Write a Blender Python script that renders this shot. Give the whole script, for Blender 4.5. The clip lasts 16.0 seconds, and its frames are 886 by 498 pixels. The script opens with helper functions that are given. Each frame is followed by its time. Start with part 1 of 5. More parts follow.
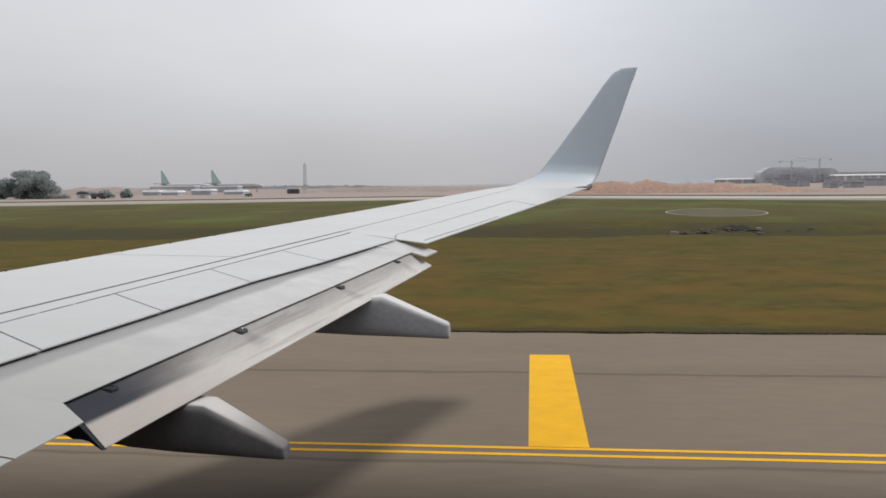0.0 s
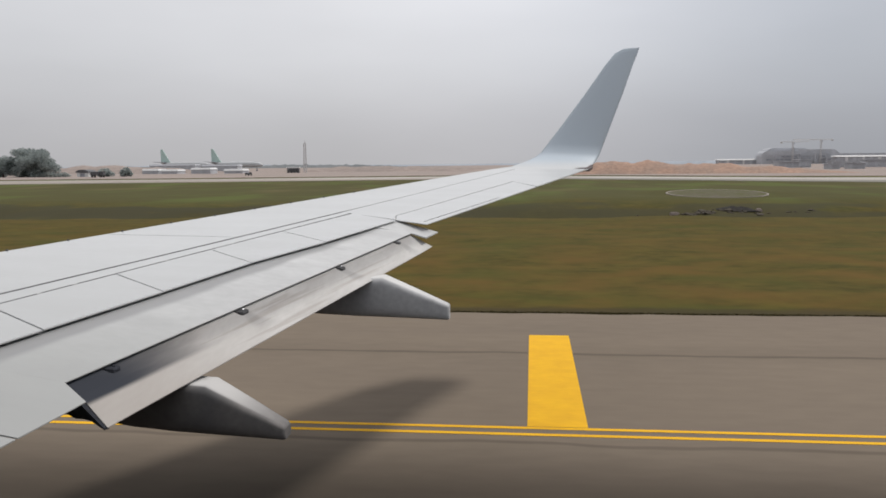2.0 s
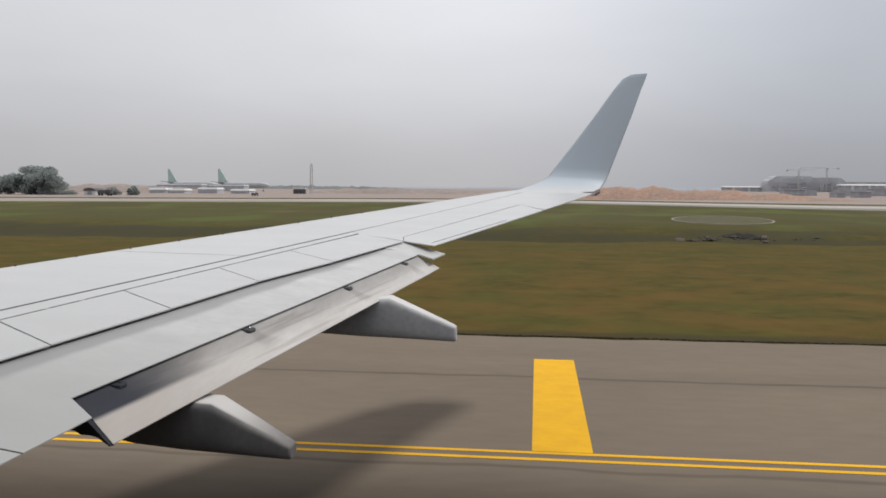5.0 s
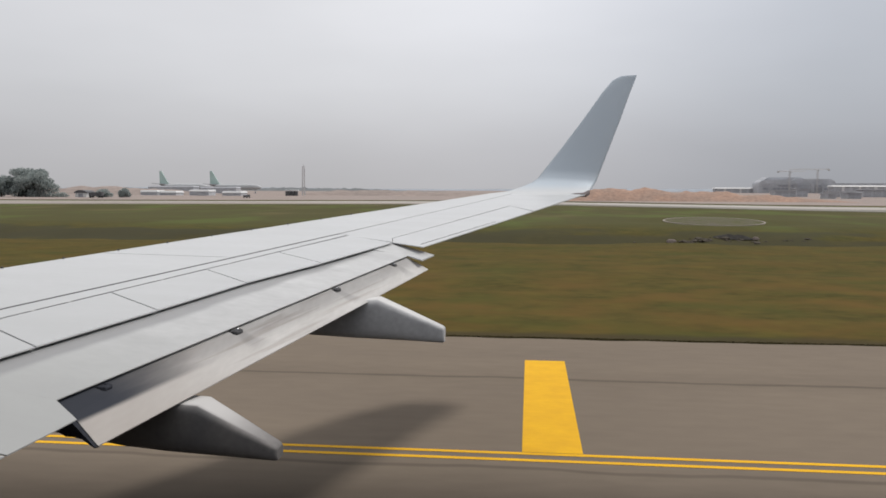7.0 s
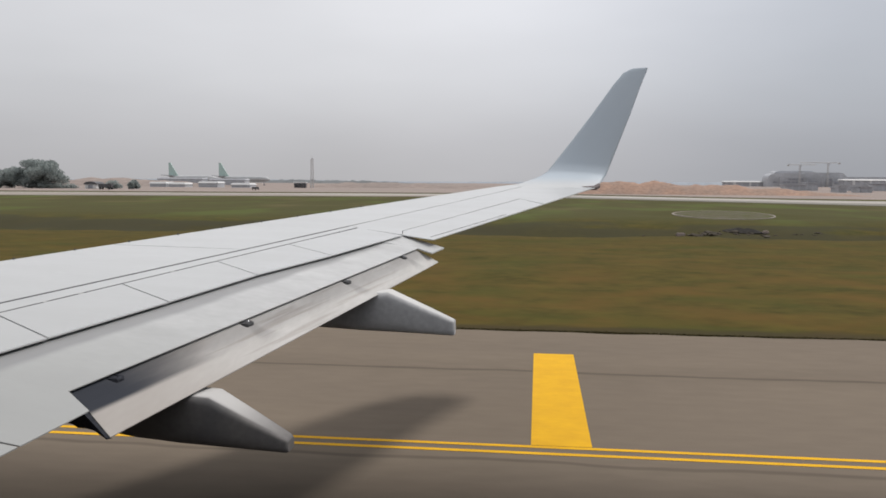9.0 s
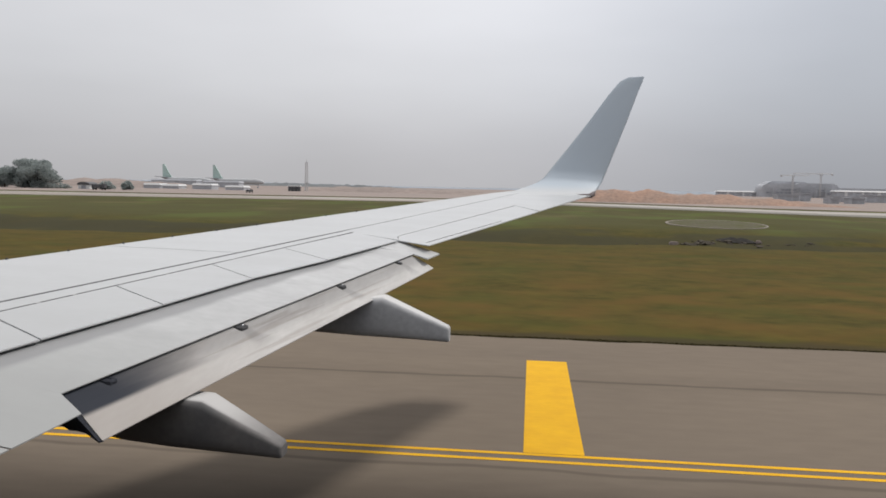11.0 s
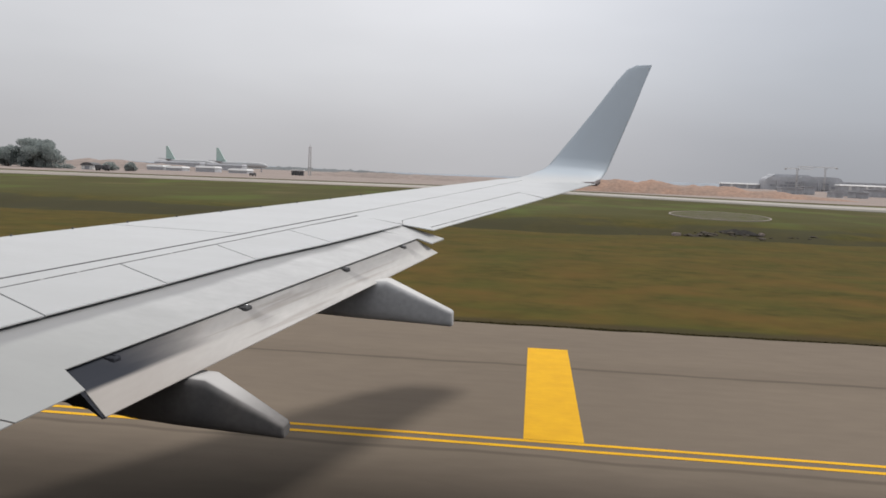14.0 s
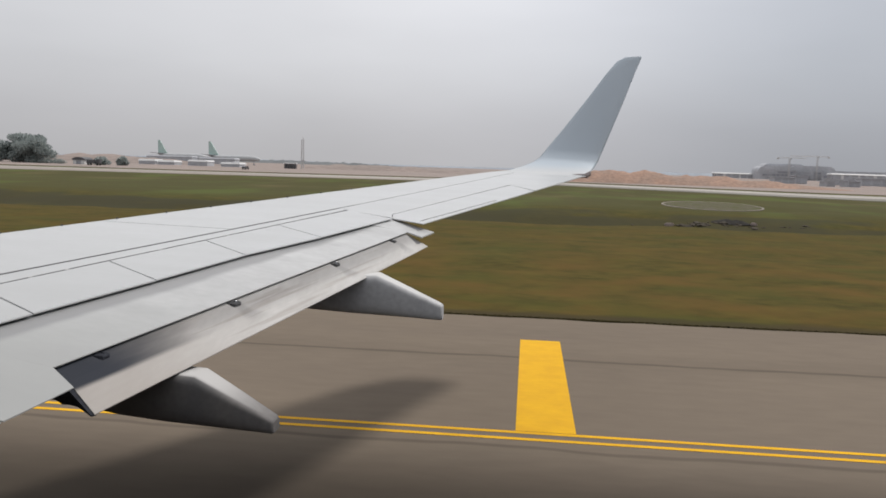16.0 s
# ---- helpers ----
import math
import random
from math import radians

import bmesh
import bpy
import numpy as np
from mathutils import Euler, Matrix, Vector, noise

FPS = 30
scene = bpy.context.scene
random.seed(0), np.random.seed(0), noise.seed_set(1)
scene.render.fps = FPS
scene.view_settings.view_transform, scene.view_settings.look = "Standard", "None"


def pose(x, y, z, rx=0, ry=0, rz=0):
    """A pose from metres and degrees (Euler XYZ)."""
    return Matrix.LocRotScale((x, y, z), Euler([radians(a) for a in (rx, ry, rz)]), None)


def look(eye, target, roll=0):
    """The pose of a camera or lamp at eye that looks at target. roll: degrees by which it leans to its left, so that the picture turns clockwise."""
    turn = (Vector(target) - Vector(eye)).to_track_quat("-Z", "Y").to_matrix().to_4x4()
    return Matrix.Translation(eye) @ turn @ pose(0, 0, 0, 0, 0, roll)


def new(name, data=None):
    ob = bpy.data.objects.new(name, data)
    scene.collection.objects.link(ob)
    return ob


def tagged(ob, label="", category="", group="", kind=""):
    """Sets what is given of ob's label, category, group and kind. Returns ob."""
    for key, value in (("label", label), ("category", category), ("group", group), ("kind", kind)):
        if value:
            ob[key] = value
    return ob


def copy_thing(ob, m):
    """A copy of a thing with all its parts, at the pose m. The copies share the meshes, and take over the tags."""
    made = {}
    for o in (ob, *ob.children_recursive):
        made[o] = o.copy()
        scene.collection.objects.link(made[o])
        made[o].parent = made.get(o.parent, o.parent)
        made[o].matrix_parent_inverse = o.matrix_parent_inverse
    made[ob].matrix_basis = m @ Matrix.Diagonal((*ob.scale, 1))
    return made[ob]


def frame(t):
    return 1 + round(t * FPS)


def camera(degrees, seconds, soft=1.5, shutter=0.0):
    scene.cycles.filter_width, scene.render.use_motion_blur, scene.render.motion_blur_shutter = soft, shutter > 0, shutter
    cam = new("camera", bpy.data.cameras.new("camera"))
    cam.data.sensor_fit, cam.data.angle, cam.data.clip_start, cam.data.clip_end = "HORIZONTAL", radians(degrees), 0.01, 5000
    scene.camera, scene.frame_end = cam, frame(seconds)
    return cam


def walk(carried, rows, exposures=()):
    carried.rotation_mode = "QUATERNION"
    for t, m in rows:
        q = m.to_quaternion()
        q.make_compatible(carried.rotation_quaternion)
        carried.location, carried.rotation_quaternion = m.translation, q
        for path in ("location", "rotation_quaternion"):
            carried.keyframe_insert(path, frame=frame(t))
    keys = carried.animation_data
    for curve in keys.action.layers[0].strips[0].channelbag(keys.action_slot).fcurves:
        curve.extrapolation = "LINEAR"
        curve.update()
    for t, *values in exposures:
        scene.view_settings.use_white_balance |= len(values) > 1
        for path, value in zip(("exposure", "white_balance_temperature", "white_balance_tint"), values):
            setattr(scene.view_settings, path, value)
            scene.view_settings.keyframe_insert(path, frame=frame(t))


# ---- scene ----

# World axes: x runs aft along the taxiway, y out over the starboard wing, z up; the cabin seat is above the origin.
ROWS = [
    # seconds, x, y, z, yaw, pitch, roll
    (0.0, 0.012, -0.002, 3.902, 6.111, -4.405, -0.667),
    (0.5, 0.013, -0.020, 3.920, 6.095, -4.600, 0.012),
    (1.0, -0.006, -0.011, 3.898, 6.565, -4.691, 0.123),
    (1.5, -0.017, 0.001, 3.908, 6.673, -5.111, 0.066),
    (2.0, 0.011, -0.012, 3.918, 6.129, -5.795, -0.454),
    (2.5, 0.009, -0.016, 3.940, 6.211, -5.281, -0.283),
    (3.0, 0.000, -0.016, 3.927, 6.476, -4.980, -0.237),
    (3.5, 0.003, -0.022, 3.936, 6.360, -5.286, 0.030),
    (4.0, -0.019, -0.018, 3.910, 6.460, -4.419, -0.335),
    (6.5, -0.008, -0.008, 3.900, 6.436, -4.209, 1.579),
    (7.0, 0.023, -0.016, 3.898, 5.935, -4.096, 0.267),
    (7.5, 0.005, 0.001, 3.894, 5.672, -3.935, 0.016),
    (8.0, 0.002, -0.006, 3.898, 5.914, -3.888, 0.146),
    (8.5, 0.007, -0.008, 3.889, 6.026, -4.261, 0.056),
    (9.0, -0.001, 0.000, 3.899, 6.496, -4.610, 0.443),
    (9.5, -0.011, 0.004, 3.889, 6.615, -4.302, 0.621),
    (12.0, -0.028, 0.017, 3.911, 5.896, -4.243, 1.696),
    (12.5, -0.029, 0.016, 3.886, 6.351, -4.416, 1.860),
    (13.0, -0.037, 0.028, 3.876, 6.268, -4.683, 1.992),
    (13.5, -0.050, 0.026, 3.860, 6.275, -4.690, 2.756),
    (14.0, -0.051, 0.027, 3.876, 6.159, -5.126, 2.297),
    (14.5, -0.036, 0.017, 3.861, 6.000, -4.518, 2.588),
    (15.0, -0.044, 0.018, 3.880, 5.743, -5.181, 2.647),
    (15.5, -0.008, 0.021, 3.868, 5.771, -5.292, 2.981),
    (16.0, -0.007, 0.010, 3.898, 5.716, -5.659, 1.861),
]


def seat_view(x, y, z, yaw, pitch, roll):
    a, p = radians(yaw), radians(pitch)
    way = Vector((-math.sin(a) * math.cos(p), math.cos(a) * math.cos(p), math.sin(p)))
    return look((x, y, z), Vector((x, y, z)) + way, roll)


cam = camera(56.0, 16.0, soft=1.7)
walk(cam, [(row[0], seat_view(*row[1:])) for row in ROWS])

# ---- sky and sun ----
SUN_WAY = Vector((0.61, 0.24, 1.0)).normalized()
world = bpy.data.worlds.new("overcast_sky")
scene.world = world
world.use_nodes = True
wn, wl = world.node_tree.nodes, world.node_tree.links
wn.clear()
w_out = wn.new("ShaderNodeOutputWorld")
w_bg = wn.new("ShaderNodeBackground")
w_co = wn.new("ShaderNodeTexCoord")
w_sep = wn.new("ShaderNodeSeparateXYZ")
w_ramp = wn.new("ShaderNodeValToRGB")
w_sky = wn.new("ShaderNodeTexSky")
w_sky.sky_type = "NISHITA"
w_sky.sun_disc = False
w_sky.sun_elevation = math.asin(SUN_WAY.z)
w_sky.sun_rotation = math.atan2(SUN_WAY.x, SUN_WAY.y)
w_sky.dust_density = 4.0
w_gain = wn.new("ShaderNodeVectorMath")
w_gain.operation = "SCALE"
w_gain.inputs[3].default_value = 0.05
w_noise = wn.new("ShaderNodeTexNoise")
w_noise.inputs["Scale"].default_value = 2.2
w_noise.inputs["Detail"].default_value = 4.0
w_map = wn.new("ShaderNodeMapping")
w_map.inputs["Scale"].default_value = (1.0, 1.0, 3.5)
w_cloud = wn.new("ShaderNodeMapRange")
w_cloud.inputs[1].default_value, w_cloud.inputs[2].default_value = 0.3, 0.7
w_cloud.inputs[3].default_value, w_cloud.inputs[4].default_value = 0.95, 1.05
w_mul = wn.new("ShaderNodeVectorMath")
w_mul.operation = "MULTIPLY"
w_half = wn.new("ShaderNodeMath")
w_half.operation = "MULTIPLY_ADD"
w_half.inputs[1].default_value, w_half.inputs[2].default_value = 0.5, 0.5
w_side = wn.new("ShaderNodeValToRGB")
w_side.color_ramp.interpolation = "B_SPLINE"
w_side.color_ramp.elements[0].position, w_side.color_ramp.elements[0].color = 0.1, (0.78, 0.78, 0.78, 1)
w_side.color_ramp.elements[1].position, w_side.color_ramp.elements[1].color = 0.9, (0.62, 0.645, 0.68, 1)
for p, v in ((0.38, (0.92, 0.915, 0.91)), (0.48, (0.96, 0.96, 0.965)), (0.57, (0.80, 0.815, 0.84)), (0.66, (0.60, 0.625, 0.66))):
    w_side.color_ramp.elements.new(p).color = (*v, 1)
w_both = wn.new("ShaderNodeVectorMath")
w_both.operation = "SCALE"
w_mix = wn.new("ShaderNodeMix")
w_mix.data_type = "RGBA"
w_mix.inputs[0].default_value = 0.12
r = w_ramp.color_ramp
r.elements[0].position, r.elements[0].color = 0.0, (0.46, 0.457, 0.472, 1)
r.elements[1].position, r.elements[1].color = 0.95, (0.84, 0.84, 0.85, 1)
for p, c in ((0.05, (0.50, 0.50, 0.522, 1)), (0.12, (0.615, 0.62, 0.645, 1)), (0.24, (0.73, 0.735, 0.765, 1)), (0.5, (0.79, 0.79, 0.805, 1))):
    e = r.elements.new(p)
    e.color = c
wl.new(w_co.outputs["Generated"], w_sep.inputs[0])
wl.new(w_sep.outputs["Z"], w_ramp.inputs[0])
wl.new(w_co.outputs["Generated"], w_map.inputs[0])
wl.new(w_map.outputs[0], w_noise.inputs["Vector"])
wl.new(w_noise.outputs["Fac"], w_cloud.inputs[0])
wl.new(w_ramp.outputs["Color"], w_mul.inputs[0])
wl.new(w_sep.outputs["X"], w_half.inputs[0])
wl.new(w_half.outputs[0], w_side.inputs[0])
wl.new(w_side.outputs[0], w_both.inputs[0])
wl.new(w_cloud.outputs[0], w_both.inputs[3])
wl.new(w_both.outputs[0], w_mul.inputs[1])
wl.new(w_sky.outputs["Color"], w_gain.inputs[0])
wl.new(w_mul.outputs[0], w_mix.inputs[6])
wl.new(w_gain.outputs[0], w_mix.inputs[7])
wl.new(w_mix.outputs[2], w_bg.inputs["Color"])
w_bg.inputs["Strength"].default_value = 1.31
wl.new(w_bg.outputs[0], w_out.inputs["Surface"])

sun = new("sun", bpy.data.lights.new("sun", "SUN"))
sun.data.energy, sun.data.angle, sun.data.color = 2.5, radians(7.0), (1.0, 0.96, 0.91)
sun.matrix_world = look(SUN_WAY * 50, (0, 0, 0))


# ---- materials ----
def material(name, base, rough=0.6, metal=0.0, vary=0.12, scale=6.0, stretch=(1, 1, 1), bump=0.0, fine=60.0, second=None, share=0.5, gloss=0.5):
    """A node material with colour variation at two scales; second is the colour of its patches."""
    m = bpy.data.materials.new(name)
    m.use_nodes = True
    nt = m.node_tree
    b = nt.nodes["Principled BSDF"]
    b.inputs["Roughness"].default_value = rough
    b.inputs["Metallic"].default_value = metal
    b.inputs["Specular IOR Level"].default_value = gloss
    co = nt.nodes.new("ShaderNodeTexCoord")
    mp = nt.nodes.new("ShaderNodeMapping")
    mp.inputs["Scale"].default_value = stretch
    nt.links.new(co.outputs["Object"], mp.inputs[0])
    n1 = nt.nodes.new("ShaderNodeTexNoise")
    n1.inputs["Scale"].default_value, n1.inputs["Detail"].default_value = scale, 5
    n2 = nt.nodes.new("ShaderNodeTexNoise")
    n2.inputs["Scale"].default_value, n2.inputs["Detail"].default_value = fine, 4
    nt.links.new(mp.outputs[0], n1.inputs["Vector"])
    nt.links.new(mp.outputs[0], n2.inputs["Vector"])
    fac = nt.nodes.new("ShaderNodeMapRange")
    fac.inputs[1].default_value, fac.inputs[2].default_value = share - 0.16, share + 0.16
    nt.links.new(n1.outputs["Fac"], fac.inputs[0])
    mix = nt.nodes.new("ShaderNodeMix")
    mix.data_type = "RGBA"
    other = second or tuple(c * (1 - vary) for c in base)
    mix.inputs[6].default_value, mix.inputs[7].default_value = (*base, 1), (*other, 1)
    nt.links.new(fac.outputs[0], mix.inputs[0])
    gain = nt.nodes.new("ShaderNodeMapRange")
    gain.inputs[1].default_value, gain.inputs[2].default_value = 0.3, 0.7
    gain.inputs[3].default_value, gain.inputs[4].default_value = 1 - vary, 1 + vary
    nt.links.new(n2.outputs["Fac"], gain.inputs[0])
    mul = nt.nodes.new("ShaderNodeVectorMath")
    mul.operation = "SCALE"
    nt.links.new(mix.outputs[2], mul.inputs[0])
    nt.links.new(gain.outputs[0], mul.inputs[3])
    nt.links.new(mul.outputs[0], b.inputs["Base Color"])
    if bump:
        bp = nt.nodes.new("ShaderNodeBump")
        bp.inputs["Strength"].default_value, bp.inputs["Distance"].default_value = bump, 0.02
        nt.links.new(n2.outputs["Fac"], bp.inputs["Height"])
        nt.links.new(bp.outputs[0], b.inputs["Normal"])
    return m


WHITE_SKIN = material("white_wing_paint", (0.455, 0.463, 0.470), 0.36, gloss=0.85, vary=0.035, scale=2.2, stretch=(0.45, 1.6, 1), fine=22, second=(0.425, 0.432, 0.437))
SPOILER = material("spoiler_paint", (0.447, 0.455, 0.462), 0.36, gloss=0.85, vary=0.035, scale=2.4, stretch=(0.45, 1.6, 1), fine=25, second=(0.415, 0.422, 0.426))
for paint in (WHITE_SKIN, SPOILER):
    # shade beside the hull is painted in as duller paint towards the wing's root
    nt = paint.node_tree
    base = nt.nodes["Principled BSDF"].inputs["Base Color"]
    even_paint = base.links[0].from_socket
    spot = nt.nodes.new("ShaderNodeTexCoord")
    cut = nt.nodes.new("ShaderNodeSeparateXYZ")
    nt.links.new(spot.outputs["Object"], cut.inputs[0])
    ease_in = nt.nodes.new("ShaderNodeMapRange")
    ease_in.interpolation_type = "SMOOTHSTEP"
    ease_in.inputs[1].default_value, ease_in.inputs[2].default_value = 8.5, 4.2
    ease_in.inputs[3].default_value, ease_in.inputs[4].default_value = 0.0, 0.8
    nt.links.new(cut.outputs["Y"], ease_in.inputs[0])
    dull = nt.nodes.new("ShaderNodeMix")
    dull.data_type = "RGBA"
    dull.inputs[7].default_value = (0.355, 0.36, 0.36, 1)
    nt.links.new(ease_in.outputs[0], dull.inputs[0])
    nt.links.new(even_paint, dull.inputs[6])
    nt.links.new(dull.outputs[2], base)
DARK = material("dark_sealant", (0.05, 0.05, 0.055), 0.7, vary=0.2, scale=4)
# near-black: stands for shade in the flap slot and on the end rib
COVE = material("shade_soot_metal", (0.034, 0.036, 0.044), 0.9, vary=0.3, scale=7, gloss=0.1)
BRACKET = material("greasy_bracket_metal", (0.04, 0.04, 0.043), 0.8, vary=0.2, scale=9)
HULL = material("grey_hull_paint", (0.16, 0.165, 0.175), 0.35, vary=0.03, scale=1)
RUBBER = material("tyre_rubber", (0.03, 0.03, 0.03), 0.8, vary=0.2)
LIGHT_GLASS = material("brown_lens_glass", (0.11, 0.075, 0.065), 0.35, vary=0.25, scale=12)
STEEL = material("gear_steel", (0.4, 0.4, 0.42), 0.35, metal=0.8)
YELLOW = material("yellow_line_paint", (0.68, 0.375, 0.016), 0.7, vary=0.03, scale=2, stretch=(0.7, 1, 1), fine=9, second=(0.62, 0.335, 0.017), gloss=0.08)
DUSTY = material("dusty_pavement", (0.30, 0.265, 0.235), 0.9, vary=0.08, scale=0.05, stretch=(0.3, 1, 1), fine=0.7, second=(0.25, 0.222, 0.20), gloss=0.08)
GREY_PAVING = material("weathered_grey_paving", (0.235, 0.222, 0.20), 0.9, vary=0.1, scale=0.05, stretch=(0.3, 1, 1), fine=0.6, second=(0.18, 0.172, 0.15), gloss=0.08)
CONCRETE = material("pale_concrete", (0.40, 0.375, 0.345), 0.85, vary=0.08, scale=0.05, stretch=(0.3, 1, 1), fine=0.7, second=(0.31, 0.285, 0.26), gloss=0.08)
GRAVEL = material("dark_gravel", (0.075, 0.065, 0.052), 0.95, vary=0.2, scale=0.8, fine=4, gloss=0.08)
BED = material("weedy_gravel", (0.108, 0.096, 0.072), 0.95, vary=0.2, scale=0.6, fine=4, second=(0.08, 0.08, 0.035), gloss=0.08)
RED_EARTH = material("dug_red_earth", (0.325, 0.218, 0.168), 0.95, vary=0.16, scale=0.12, stretch=(1, 1, 2), fine=0.8, second=(0.265, 0.195, 0.160), gloss=0.08)
# bay tone with distance haze put into the colour
PALE_BAY = material("haze_pale_bay", (0.40, 0.41, 0.44), 0.8, vary=0.15, scale=0.1)
SPOIL = material("black_spoil", (0.042, 0.039, 0.036), 0.95, vary=0.3, scale=1.5, fine=8, bump=0.5, gloss=0.05)
# soil colour darkened by the painted shade of the verge's lip
SHADED_SOIL = material("shaded_soil_blade", (0.042, 0.035, 0.015), 0.95, vary=0.3, scale=3, gloss=0.05)
EARTH = material("bare_red_earth", (0.288, 0.238, 0.214), 0.95, vary=0.14, scale=0.05, stretch=(0.5, 1, 1.5), fine=0.5, second=(0.245, 0.208, 0.190), gloss=0.08)
# leaf colour is paled and blued: distance haze is painted in
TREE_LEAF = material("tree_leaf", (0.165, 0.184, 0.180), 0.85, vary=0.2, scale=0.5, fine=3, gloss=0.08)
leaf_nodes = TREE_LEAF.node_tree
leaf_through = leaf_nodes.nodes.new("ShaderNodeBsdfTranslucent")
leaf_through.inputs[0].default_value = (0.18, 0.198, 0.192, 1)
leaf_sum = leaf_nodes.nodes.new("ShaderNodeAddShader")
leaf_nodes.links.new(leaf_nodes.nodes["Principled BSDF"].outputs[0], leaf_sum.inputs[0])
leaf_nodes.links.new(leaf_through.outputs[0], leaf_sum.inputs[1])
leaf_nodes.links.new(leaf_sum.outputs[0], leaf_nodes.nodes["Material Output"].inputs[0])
BARK = material("bark", (0.12, 0.09, 0.07), 0.9, vary=0.2, scale=3)
STONE = material("grey_stone", (0.24, 0.22, 0.20), 0.9, vary=0.25, scale=2, bump=0.4, gloss=0.08)
# haze is put into the pale far colours: tails, facades, hulls, woods, glass, masts
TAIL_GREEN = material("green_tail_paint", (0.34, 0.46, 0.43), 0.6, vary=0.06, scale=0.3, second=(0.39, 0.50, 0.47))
FAR_GREY = material("haze_pale_facade", (0.45, 0.46, 0.49), 0.8, vary=0.1, scale=0.05, fine=0.4, second=(0.36, 0.37, 0.395))
FAR_HULL = material("haze_dull_hull", (0.42, 0.43, 0.44), 0.6, vary=0.06, scale=0.2)
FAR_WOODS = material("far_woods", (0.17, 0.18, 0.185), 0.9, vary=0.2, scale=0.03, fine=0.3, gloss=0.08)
FAR_HILLS = material("haze_blue_far_hills", (0.30, 0.325, 0.36), 0.9, vary=0.1, scale=0.01, fine=0.1, gloss=0.05)
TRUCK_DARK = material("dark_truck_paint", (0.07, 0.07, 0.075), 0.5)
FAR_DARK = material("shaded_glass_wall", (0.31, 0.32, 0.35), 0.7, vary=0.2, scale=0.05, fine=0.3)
FAR_WHITE = material("white_roof_sheet", (0.60, 0.60, 0.60), 0.5, vary=0.05, scale=0.1)
MAST_PALE = material("haze_pale_mast_paint", (0.46, 0.45, 0.45), 0.7, vary=0.06)
MAST_GREY = material("galvanised_steel", (0.35, 0.35, 0.36), 0.5, metal=0.3, vary=0.08)
SIGN_BLACK = material("black_sign_face", (0.015, 0.015, 0.017), 0.4)
SIGN_YELLOW = material("yellow_sign_face", (0.45, 0.33, 0.02), 0.5)
SIGN_RED = material("red_sign_face", (0.16, 0.02, 0.03), 0.5)


def fairing_material(name, side, dark_tone, top):
    """Fairing paint with light and shade put in: darker flanks, a paler upper side."""
    m = material(name, side, 0.72, vary=0.10, scale=3, fine=22, second=dark_tone, gloss=0.3)
    nt = m.node_tree
    b = nt.nodes["Principled BSDF"]
    old = b.inputs["Base Color"].links[0].from_socket
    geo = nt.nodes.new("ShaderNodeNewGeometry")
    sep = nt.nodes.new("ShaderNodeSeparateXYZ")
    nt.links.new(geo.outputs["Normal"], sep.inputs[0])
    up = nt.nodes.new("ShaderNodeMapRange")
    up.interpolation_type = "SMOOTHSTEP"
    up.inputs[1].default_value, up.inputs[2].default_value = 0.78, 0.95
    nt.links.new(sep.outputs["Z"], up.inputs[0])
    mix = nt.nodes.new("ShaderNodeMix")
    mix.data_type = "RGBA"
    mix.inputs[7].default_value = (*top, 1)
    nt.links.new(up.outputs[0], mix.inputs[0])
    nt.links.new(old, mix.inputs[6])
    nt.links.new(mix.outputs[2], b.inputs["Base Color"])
    return m


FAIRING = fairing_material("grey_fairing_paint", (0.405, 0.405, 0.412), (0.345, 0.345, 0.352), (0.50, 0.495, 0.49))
# darker copy for the inboard fairings, with shade under the flap painted in
SHADED_FAIRING = fairing_material("shaded_fairing_paint", (0.140, 0.131, 0.126), (0.100, 0.097, 0.098), (0.41, 0.40, 0.392))


